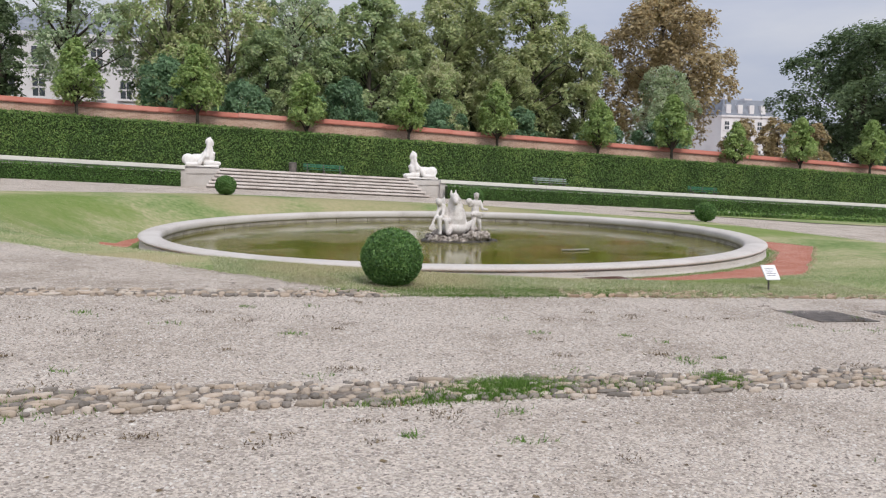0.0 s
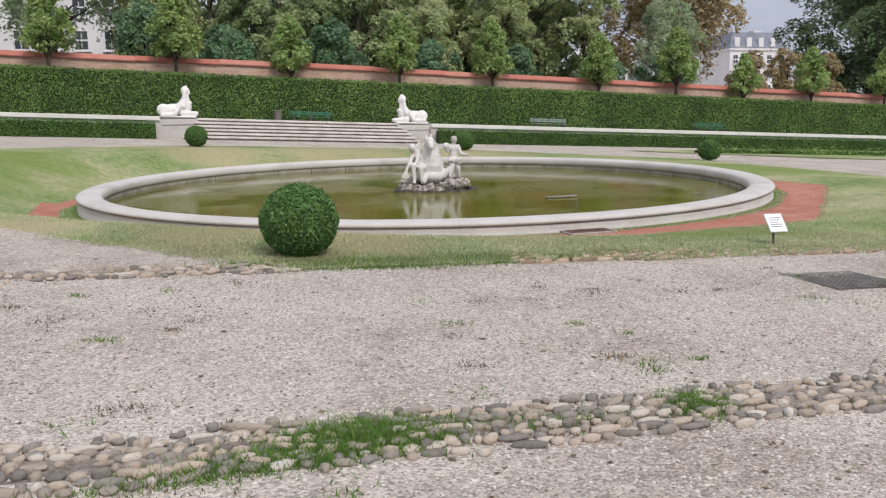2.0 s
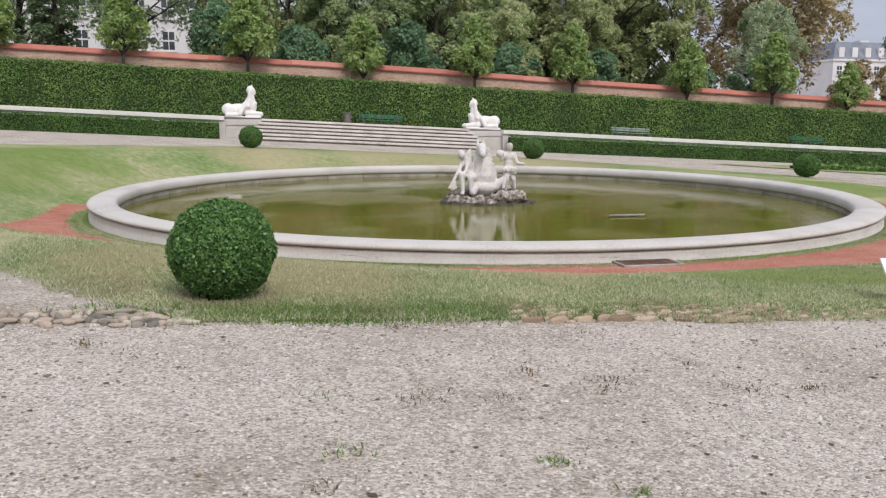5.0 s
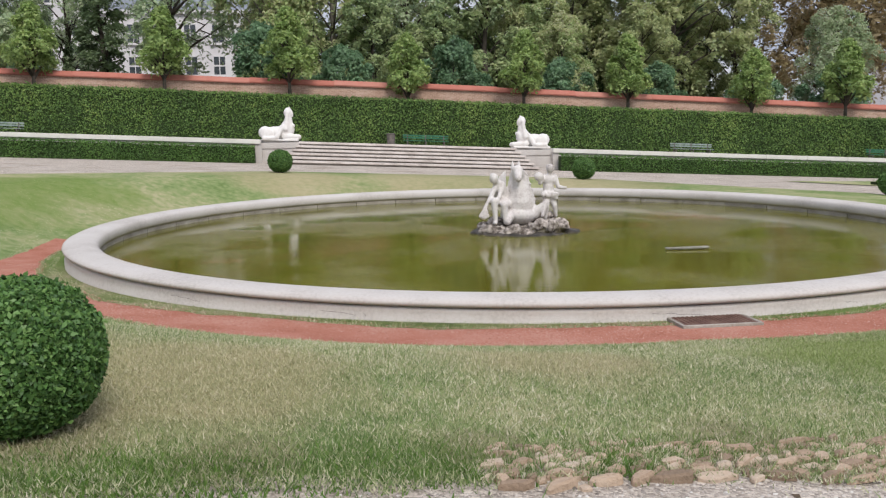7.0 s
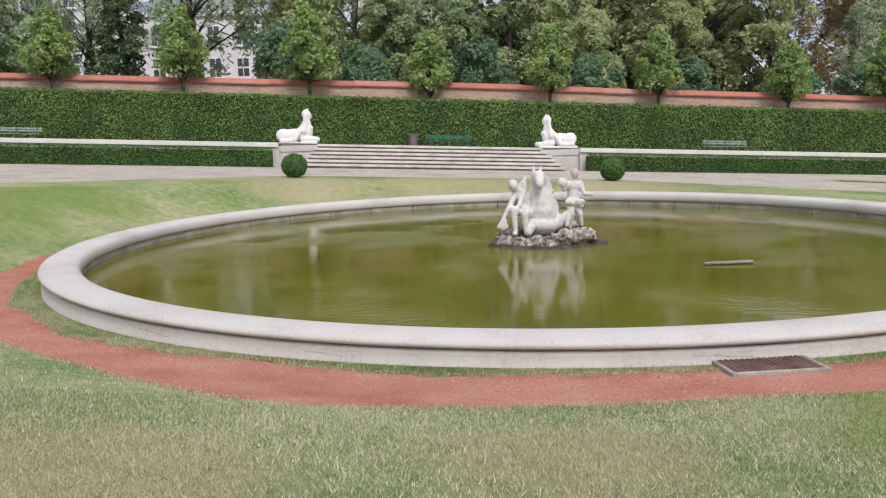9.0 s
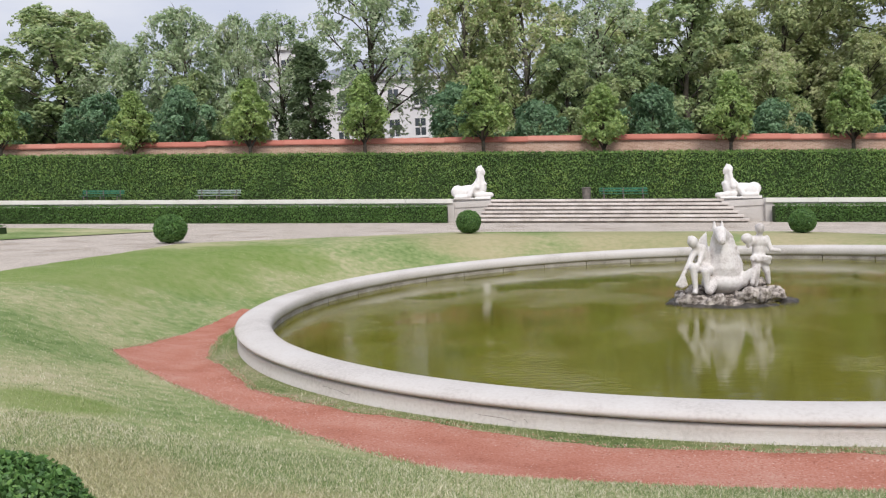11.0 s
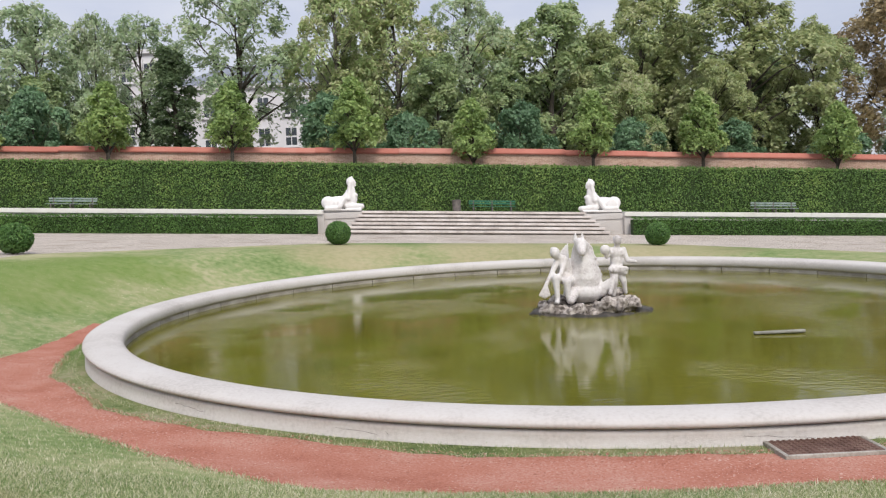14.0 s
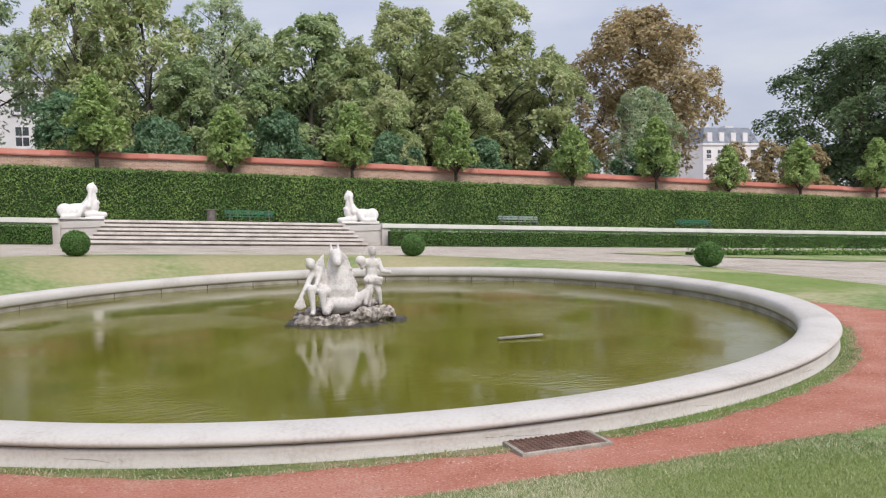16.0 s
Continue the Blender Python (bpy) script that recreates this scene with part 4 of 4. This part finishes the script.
tagged(new("ground_bank", bank), "dark shaded earth under the trees", "ground", kind="structure")


# ---- houses in the distance ----
def house(label, x0, x1, y0, y1, z0, eaves, ridge, cols, floors, mansard=False):
    h = tagged(new("apartment_building"), label, "house")
    part("wall", block(x0, x1, y0, y1, z0, eaves), FACADE, h)
    part("cornice", block(x0 - 0.3, x1 + 0.3, y0 - 0.35, y1 + 0.3, eaves - 0.1, eaves + 0.35), FACADE, h)
    b = bmesh.new()
    e, i = 0.25, (1.6 if mansard else (y1 - y0) / 2 - 0.3)
    lo = [b.verts.new(p) for p in ((x0 - e, y0 - e, eaves + 0.35), (x1 + e, y0 - e, eaves + 0.35), (x1 + e, y1 + e, eaves + 0.35), (x0 - e, y1 + e, eaves + 0.35))]
    hi = [b.verts.new(p) for p in ((x0 + i, y0 + i, ridge), (x1 - i, y0 + i, ridge), (x1 - i, y1 - i, ridge), (x0 + i, y1 - i, ridge))]
    for j in range(4):
        b.faces.new((lo[j], lo[(j + 1) % 4], hi[(j + 1) % 4], hi[j]))
    b.faces.new(hi)
    part("roof", b, ROOF, h)
    for c in range(cols):
        for f_ in range(floors):
            cx = x0 + (c + 0.5) * (x1 - x0) / cols
            cz = eaves - 1.2 - f_ * 3.6
            w = part("window", block(cx - 0.75, cx + 0.75, y0 - 0.08, y0 + 0.1, cz - 2.2, cz), FACADE, h)
            for sx in (-0.34, 0.34):
                for zz in (-1.55, -0.45):
                    part("pane", block(cx + sx - 0.29, cx + sx + 0.29, y0 - 0.1, y0 - 0.06, cz + zz - 0.5, cz + zz + 0.4), PANE, w)
            part("sill", block(cx - 0.95, cx + 0.95, y0 - 0.25, y0, cz - 2.35, cz - 2.2), FACADE, h)
    return h


house("white plastered apartment house seen between the trees", -30.8, -9, 80, 92, 0, 17.4, 21.0, 7, 4)
house("tall pinkish house with a dark roof between the trees", -36.5, -31.1, 79, 92, 0, 21.6, 23.6, 2, 5)
house("pale apartment house glimpsed through the leaves", -64, -44, 82, 92, 0, 15.5, 19, 6, 3)
hb = house("far pale town house with a grey mansard roof", 122, 138.5, 150, 162, -6, 17.2, 21.6, 5, 5, True)
for cx in (124, 127.5, 131, 134.5):
    part("dormer", block(cx - 0.7, cx + 0.7, 149.9, 153, 18.0, 20.2), FACADE, hb)
part("chimney", block(125, 126.2, 153, 155, 21, 22.6), FACADE, hb)
part("chimney", block(131, 133.4, 153, 155, 21, 22.2), FACADE, hb)


# ---- benches and bin ----
def bench(label, mat):
    b = tagged(new("park_bench"), label, "bench", group="park benches")
    for k, (y, z) in enumerate(((0.24, 0.74), (0.21, 0.6))):
        part("back_slat", block(-1.43, 1.43, y, y + 0.035, z - 0.05, z + 0.05, bevel=0.008), mat, b)
    for y in (-0.2, -0.06, 0.08):
        part("seat_slat", block(-1.43, 1.43, y, y + 0.11, 0.4, 0.44, bevel=0.008), mat, b)
    for x in (-1.15, 0, 1.15):
        f_ = bmesh.new()
        put(f_, x - 0.03, x + 0.03, -0.2, -0.14, 0, 0.4)
        put(f_, x - 0.03, x + 0.03, 0.2, 0.27, 0, 0.78)
        put(f_, x - 0.03, x + 0.03, -0.2, 0.24, 0.34, 0.4)
        part("leg_frame", f_, IRON, b)
    return b


dark_bench = bench("dark green slatted park bench in front of the tall hedge", GREEN_PAINT)
pale_bench = bench("worn grey-green slatted park bench in front of the hedge", GREY_PAINT)


def bench_at(ob, x, again=True):
    m = pose(x, 33.3, terrace_z - 0.1 + SLOPE * x, 0, -math.degrees(math.atan(SLOPE)))
    if again:
        copy_thing(ob, m)
    else:
        ob.matrix_basis = m


bench_at(dark_bench, 1.75, False)
bench_at(pale_bench, 19.3, False)
bench_at(dark_bench, 33.2)
bench_at(pale_bench, -23.5)
bench_at(dark_bench, -31.3)
bin_ = tagged(new("litter_bin"), "dark grey cylindrical litter bin beside the green bench", "bin")
b = bmesh.new()
limb(b, [(0, 0, 0.02), (0, 0, 0.06), (0, 0, 0.72), (0, 0, 0.78)], [0.21, 0.24, 0.27, 0.27], 18)
part("bin_body", b, IRON, bin_)
b = bmesh.new()
limb(b, [(0, 0, 0.78), (0, 0, 0.8), (0, 0, 0.84)], [0.3, 0.3, 0.2], 18)
part("bin_rim", b, IRON, bin_)
bin_.matrix_basis = pose(-0.42, 33.2, terrace_z - 0.1)


# ---- box balls ----
def box_ball(radius, leaves, size, seed):
    rng = np.random.default_rng(seed)
    t = tagged(new("box_topiary"), "clipped dark green box ball standing on the lawn edge", "topiary", group="box balls")
    bm = bmesh.new()
    bmesh.ops.create_icosphere(bm, subdivisions=4, radius=radius * 0.93, matrix=Matrix.Translation((0, 0, radius * 0.93)))
    for v in bm.verts:
        v.co += (v.co - Vector((0, 0, radius))) * 0.06 * noise.noise(v.co * 4)
    # solid painted dark as the shaded inside of the ball
    part("inner_core", bm, SHADE_CORE, t)
    d = rng.normal(size=(leaves, 3))
    d /= np.linalg.norm(d, axis=1)[:, None]
    r = radius * (1 + 0.05 * np.array([noise.noise(Vector(v) * 3.5) for v in d]) + rng.normal(0, 0.022, leaves))
    c = d * r[:, None] * (1, 1, 0.96) + (0, 0, radius * 0.95)
    ok = c[:, 2] > 0.03
    ob = new("foliage", leaf_mesh("foliage", c[ok], size, BOX_LEAF, d[ok], 0.75, rng))
    ob.parent = t
    bm = bmesh.new()
    for k in range(4):
        limb(bm, [(0.06 * math.cos(k * 1.6), 0.06 * math.sin(k * 1.6), -0.05), (0.1 * math.cos(k * 1.6), 0.1 * math.sin(k * 1.6), 0.2)], [0.018, 0.014], 5)
    part("stem", bm, BARK, t)
    return t


near_ball = box_ball(0.385, 26000, 0.021, 41)
near_ball.matrix_basis = pose(-5.34, -13.55, g(-5.34, -13.55) + 0.01)
far_ball = box_ball(0.45, 7000, 0.042, 42)
for k, (x, y) in enumerate(((-5.95, 14.0), (6.05, 14.2), (-15.1, 8.65), (14.75, 7.56))):
    m = Matrix.Translation((x, y, g(x, y) + 0.02)) @ Matrix.Rotation(k * 1.3, 4, "Z") @ Matrix.Diagonal(((1, 1, 1, 1), (1, 1, 1, 1), (1.12, 1.12, 1.05, 1), (1.04, 1.04, 1, 1))[k])
    if k == 0:
        far_ball.matrix_basis = m
    else:
        copy_thing(far_ball, m)

# side plots beyond the cross paths
def plot(name, label, pts, lift, mat, group=""):
    bm = bmesh.new()
    f_ = bm.faces.new([bm.verts.new((x, y, 0)) for x, y in pts])
    bmesh.ops.triangulate(bm, faces=[f_])
    for _ in range(4):
        bmesh.ops.subdivide_edges(bm, edges=bm.edges[:], cuts=1)
    for v in bm.verts:
        v.co.z = g(v.co.x, v.co.y) + lift
    return tagged(new(name, mesh_from(name, bm, mat)), label, "lawn", kind="structure")


plot("lawn_side", "narrow grass plot beyond the cross path", [(-18.5, 16.2), (-22.5, 9.4), (-45, 7.5), (-60, 18), (-25, 18.8)], 0.03, GRASS_GROUND)
plot("lawn_side", "narrow grass plot beyond the cross path", [(16.0, 16.6), (24.0, 10.5), (48, 8.5), (60, 20), (26, 20.4)], 0.03, GRASS_GROUND)
hedge("border_hedge", "short clipped box border on a grass plot", -40, -24.4, 13.4, 13.9, 0.55, 0.98, 7000, 0.07, 6, 0.03, -0.045, BOX_LEAF)
hedge("border_hedge", "low uneven box border along a grass plot", 19.4, 58, 14.9, 15.4, 0.6, 0.9, 12000, 0.09, 7, 0.09, -0.045, HEDGE_LEAF)

# ---- things on the ground ----
cover = tagged(new("drain_cover"), "rusty chequered iron cover in a pale stone frame", "drain")
for a in ((-0.3, 0.6, -0.045, 0.0), (-0.3, 0.6, -0.63, -0.6), (-0.3, -0.26, -0.6, -0.045), (0.56, 0.6, -0.6, -0.045)):
    part("frame_stone", block(*a, -0.1, 0.022, bevel=0.008), STONE_WET_SHADE, cover)
part("iron_plate", block(-0.257, 0.557, -0.597, -0.048, -0.05, 0.02, bevel=0.006), RUST, cover)
stud = mesh_from("stud", block(0, 0.024, 0, 0.024, 0.018, 0.027), RUST)
for i in range(15):
    for j in range(10):
        o = new("stud", stud)
        o.parent, o.location = cover, (-0.235 + i * 0.052, -0.575 + j * 0.052, 0)
cover.matrix_basis = pose(0.02, -8.97, -0.175, 0, 0, 0)

for n_, x in enumerate((-0.82, 0.62)):
    gr = tagged(new("floor_grate"), "dark iron grate set flush in the gravel", "grate", group="iron grates")
    part("grate_frame", block(0, 0.95, 0, 0.86, -0.05, 0.006, bevel=0.004), SOIL, gr)
    for k in range(17):
        part("bar", block(0.03 + k * 0.053, 0.064 + k * 0.053, 0.03, 0.83, -0.02, 0.022), IRON, gr)
    gr.matrix_basis = pose(x, -16.1, g(x + 0.4, -15.7) + 0.004, 0, 2.6)

sign = tagged(new("lawn_sign"), "small white notice board tilted on a short post", "sign")
b = bmesh.new()
limb(b, [(0, 0, -0.05), (0, 0.02, 0.24)], [0.014, 0.014], 8)
part("post", b, IRON, sign)
bd = part("board", block(-0.11, 0.11, -0.01, 0.01, -0.14, 0.14, bevel=0.004), SIGN_WHITE, sign)
bd.matrix_basis = pose(0, -0.02, 0.27, -45, 0, -12)
for k in range(5):
    ln = part("text_line", block(-0.075, 0.075 - 0.02 * (k % 3), -0.0125, -0.009, 0.07 - k * 0.034, 0.078 - k * 0.034), SIGN_INK, bd)
sign.matrix_basis = pose(0.48, -13.66, g(0.48, -13.66) + 0.02)


def pebble_shape(seed, sub=1):
    rng = np.random.default_rng(seed)
    bm = bmesh.new()
    bmesh.ops.create_icosphere(bm, subdivisions=sub, radius=1)
    for v in bm.verts:
        v.co *= 1 + 0.16 * noise.noise(v.co * 1.1 + Vector((seed, 0, 0)))
        if v.co.z > 0.45:
            v.co.z = 0.45 + (v.co.z - 0.45) * 0.4
    return bm


cob_meshes = [mesh_from("cobble", pebble_shape(50 + k), COBBLE, True) for k in range(5)]
rng = np.random.default_rng(77)


def cobble_band(label, x0, x1, y0, y1, size, count_max, fill=0.95, lift=0.0, shapes=None, bed_mat=None):
    th = tagged(new("cobble_gutter"), label, "paving", kind="structure")
    verts = []
    n = int((x1 - x0) / 0.25)
    for x in np.linspace(x0, x1, n):
        e = 0.06 * noise.noise((x * 2, y0, 0))
        for y in (y0 - 0.01 + e, (y0 + y1) / 2, y1 - 0.03 + e):
            verts.append((x, y, g(x, y) + (-0.015 if abs(y - (y0 + y1) / 2) > 0.01 else 0.012)))
    bed = new("bed", arrays("bed", verts, [(3 * k + j, 3 * k + 3 + j, 3 * k + 4 + j, 3 * k + 1 + j) for k in range(n - 1) for j in range(2)], bed_mat or SANDY))
    bed.parent = th
    made = 0
    y = y0
    while y < y1:
        x = x0 + rng.uniform(0, size)
        rowh = size * rng.uniform(0.45, 0.62)
        while x < x1:
            w = size * rng.lognormal(-0.12, 0.45)
            if rng.random() < fill and made < count_max:
                o = new("cobble", (shapes or cob_meshes)[rng.integers(0, 5)])
                o.parent = th
                yy = y + rng.normal(0, 0.02) + 0.05 * noise.noise((x * 1.5, 3.0, 0))
                o.matrix_basis = Matrix.Translation((x + w / 2, yy, g(x, yy) + lift + rng.uniform(0.004, 0.016))) @ Matrix.Rotation(rng.normal(0, 0.25), 4, "Z") @ Matrix.Rotation(rng.normal(0, 0.12), 4, "X") @ Matrix.Diagonal((w * 0.53, rowh * 0.6, size * rng.uniform(0.2, 0.48), 1))
                made += 1
            x += w + 0.005
        y += rowh + 0.002


for k in range(4):
    cobble_band("strip of rounded cobbles crossing the gravel", -9.6 + 2.15 * k, -7.45 + 2.15 * k, -18.68, -18.16, 0.092, 300, 0.86)
cobble_band("strip of half-buried cobbles beside the lawn corner", -10.2, -5.6, -14.4, -14.05, 0.1, 290, 0.8)
SANDSTONE = material("sandstone_edging", [(0.19, 0.14, 0.10), (0.34, 0.25, 0.18), (0.46, 0.35, 0.26), (0.54, 0.46, 0.38)], 5, 40, 0.9, 0.7, 50, 0.35, 0.15, rand=0.55)


def slab_shape(seed):
    """A flat, angular broken stone."""
    rng = np.random.default_rng(seed)
    bm = bmesh.new()
    corners = [(math.cos(a) * k, math.sin(a) * k) for a, k in zip(np.arange(7) * 0.8976 + rng.normal(0, 0.22, 7), rng.uniform(0.6, 1.25, 7))]
    low, mid, top = ([bm.verts.new((x * k, y * k, z + 0.12 * x * (z > 0))) for x, y in corners] for k, z in ((1.0, -0.6), (1.0, 0.3), (0.82, 0.6)))
    for p, q in ((low, mid), (mid, top)):
        for j in range(7):
            bm.faces.new((p[j], p[(j + 1) % 7], q[(j + 1) % 7], q[j]))
    bm.faces.new(top)
    return bm


slab_meshes = [mesh_from("cobble", slab_shape(70 + k), SANDSTONE) for k in range(5)]
cobble_band("broken line of sandstone edging along the lawn", -3.3, -0.9, -14.3, -13.9, 0.1, 300, 0.88, -0.004, slab_meshes, GRAVEL)
cobble_band("sparse sandstone edging along the lawn", -0.9, 2.6, -14.3, -14.02, 0.1, 200, 0.5, -0.004, slab_meshes, GRAVEL)



def scatter(name, label, n, region, size, mat, seed, flat=0.5, shape=0, lift=0.0):
    """Loose stones lying on the ground, as one piece of stuff."""
    rng = np.random.default_rng(seed)
    p = np.array([region(rng) for _ in range(n)])
    z = np.array([g(x, y) for x, y in p])
    s = size * rng.lognormal(0, 0.27, n)
    a = rng.uniform(0, 6.283, n)
    base = np.array([(1, 0, 0), (0.2, 0.75, 0), (-0.9, 0.15, 0), (-0.1, -0.8, 0), (0.1, 0, 0.75), (0, 0, -0.6)])
    f = np.array([(0, 1, 4), (1, 2, 4), (2, 3, 4), (3, 0, 4)])
    v = base[None] * s[:, None, None] * rng.uniform(0.7, 1.3, (n, 6, 1))
    c, q = np.cos(a)[:, None], np.sin(a)[:, None]
    v = np.stack([v[..., 0] * c - v[..., 1] * q + p[:, :1], v[..., 0] * q + v[..., 1] * c + p[:, 1:], v[..., 2] * flat + (z + lift)[:, None]], -1)
    faces = (f[None] + 6 * np.arange(n)[:, None, None]).reshape(-1, 3)
    tagged(new(name, arrays(name, v.reshape(-1, 3), faces, mat)), label, "gravel", kind="stuff")


def near_path(rng):
    while True:
        x, y = rng.uniform(-13, 4.5), -14.3 - 7.5 * rng.random() ** 0.9
        if not (-18.7 < y < -18.08 and -9 < x < -1.2 and rng.random() < 0.1):
            return x, y


def left_path(rng):
    while True:
        x, y = rng.uniform(-17, -5.5), rng.uniform(-14.2, -4)
        if math.hypot(x, y) > lawn_edge(math.atan2(y, x)) + 0.1:
            return x, y


scatter("loose_gravel", "loose pale gravel stones on the path", 110000, near_path, 0.0092, COBBLE_REST, 90, 0.7)
scatter("loose_gravel", "loose pale gravel stones on the path", 6000, left_path, 0.014, COBBLE_REST, 91)
def red_band(rng):
    a = rng.uniform(-2.9, -0.3)
    r = rng.uniform(red_in(a) - 0.12, red_out(a) + 0.12)
    return r * math.cos(a), r * math.sin(a)


scatter("loose_grit", "loose brick-red grit and pale stones on the path", 26000, red_band, 0.009, GRIT, 93, lift=0.014)
scatter("fallen_leaves", "small brown dead leaves lying on the gravel", 1400, near_path, 0.015, LITTER, 92, 0.15, lift=0.004)


# ---- grass ----
def blades(name, label, pts, height, width, mat, seed, lift=0.02):
    rng = np.random.default_rng(seed)
    n = len(pts)
    z = np.array([g(x, y) for x, y in pts]) + lift
    h = height * rng.lognormal(0, 0.35, n)
    a = rng.uniform(0, 6.283, n)
    lean = rng.normal(0, 0.55, (n, 2)) * h[:, None]
    base = np.c_[pts, z]
    side = np.c_[np.cos(a), np.sin(a), np.zeros(n)] * width * rng.uniform(0.6, 1.4, (n, 1))
    tip = base + np.c_[lean, h]
    v = np.stack([base - side, base + side, tip], 1)
    return tagged(new(name, arrays(name, v.reshape(-1, 3), np.arange(3 * n).reshape(-1, 3), mat)), label, "grass", kind="stuff")


rng = np.random.default_rng(60)
cand = np.c_[rng.uniform(-14.5, 9, 420000), rng.uniform(-14.4, 6, 420000)]
cand = np.concatenate([cand, np.c_[rng.uniform(-7.5, 2.5, 300000), rng.uniform(-14.4, -10.2, 300000)]])
rad, ang = np.hypot(cand[:, 0], cand[:, 1]), np.arctan2(cand[:, 1], cand[:, 0])
dist = np.hypot(cand[:, 0] + 3.2, cand[:, 1] + 15.9)
edge_o = np.array([lawn_out(a) for a in np.linspace(-math.pi, math.pi, 1441)])
edge_i = np.array([red_out(a) for a in np.linspace(-math.pi, math.pi, 1441)])
edge_r = np.array([red_in(a) for a in np.linspace(-math.pi, math.pi, 1441)])
ai = ((ang + math.pi) / (2 * math.pi) * 1440).astype(int)
inside = ((rad > edge_i[ai]) & (rad < edge_o[ai] + 0.05)) | ((rad > 9.15) & (rad < edge_r[ai]))
keep = inside & (rng.random(len(cand)) < np.clip(7.5 / np.maximum(dist, 1), 0.1, 1) ** 1.4)
on_ring = keep & (rad < 9.9)
blades("lawn_grass", "short dry grass blades of the lawn", cand[keep & ~on_ring], 0.019, 0.0034, BLADES, 61)
blades("worn_grass", "sparse worn grass at the basin's foot", cand[on_ring & (rng.random(len(cand)) < 0.45)], 0.02, 0.004, BLADES, 65, 0.01)
# ragged fringe where the lawn meets gravel and red grit
fr = []
for a in rng.uniform(-math.pi, 0.25, 26000):
    k = int((a + math.pi) / (2 * math.pi) * 1440)
    r = (edge_o[k] + rng.normal(0, 0.09), edge_i[k] + abs(rng.normal(0, 0.05)), edge_r[k] - abs(rng.normal(0, 0.05)), 9.16 + abs(rng.normal(0, 0.06)))[rng.integers(0, 4)]
    fr.append((r * math.cos(a), r * math.sin(a)))
blades("edge_grass", "ragged grass along the lawn and path edges", np.array(fr), 0.024, 0.0035, BLADES, 62, 0.01)
# weeds growing in the cobbles and gravel
wd = []
for x, y, sx, sy, n in ((-4.6, -18.5, 0.2, 0.08, 200), (-8.9, -18.5, 0.25, 0.12, 500), (-2.4, -18.6, 0.3, 0.05, 200), (-4.4, -14.3, 0.5, 0.07, 700)):
    wd += list(zip(rng.normal(x, sx, n), rng.normal(y, sy, n)))
for _ in range(85):
    x, y = near_path(rng)
    s = rng.uniform(0.02, 0.06)
    m_ = rng.integers(12, 45)
    wd += list(zip(rng.normal(x, s * 1.6, m_), rng.normal(y, s, m_)))
pt = []
for x, y, sx, sy, n in ((-5.7, -18.43, 0.19, 0.085, 9500), (-6.1, -18.6, 0.22, 0.05, 2600), (-6.6, -18.7, 0.2, 0.03, 300), (-3.95, -18.42, 0.09, 0.08, 2200), (-4.9, -18.45, 0.2, 0.06, 250), (-4.9, -14.2, 0.35, 0.07, 1800), (-3.4, -14.2, 0.25, 0.05, 700), (-2.6, -14.15, 0.1, 0.06, 700), (-1.2, -14.2, 0.4, 0.05, 500), (-2.2, -13.98, 0.9, 0.12, 5200), (-3.6, -14.0, 0.25, 0.1, 2200), (-4.6, -14.05, 0.3, 0.08, 2600), (-5.6, -14.0, 0.4, 0.1, 1500), (0.6, -13.95, 0.7, 0.08, 1200), (-4.8, -13.95, 0.4, 0.12, 1500)):
    pt += list(zip(rng.normal(x, sx, n), rng.normal(y, sy, n)))
blades("grass_patch", "dense green grass patches in the cobble strips", np.array(pt), 0.036, 0.0035, TUFT, 64, 0.0)
tw = []
for _ in range(150):
    x, y = near_path(rng)
    m_ = rng.integers(15, 60)
    w_ = rng.uniform(0.025, 0.075)
    tw += list(zip(rng.normal(x, w_ * 1.5, m_), rng.normal(y, w_, m_)))
blades("dry_debris", "small clumps of dry brown twigs and leaves on the gravel", np.array(tw), 0.016, 0.005, LITTER, 66, 0.012)
blades("weeds", "green weeds growing between cobbles and gravel", np.array(wd), 0.026, 0.0045, TUFT, 63, 0.0)
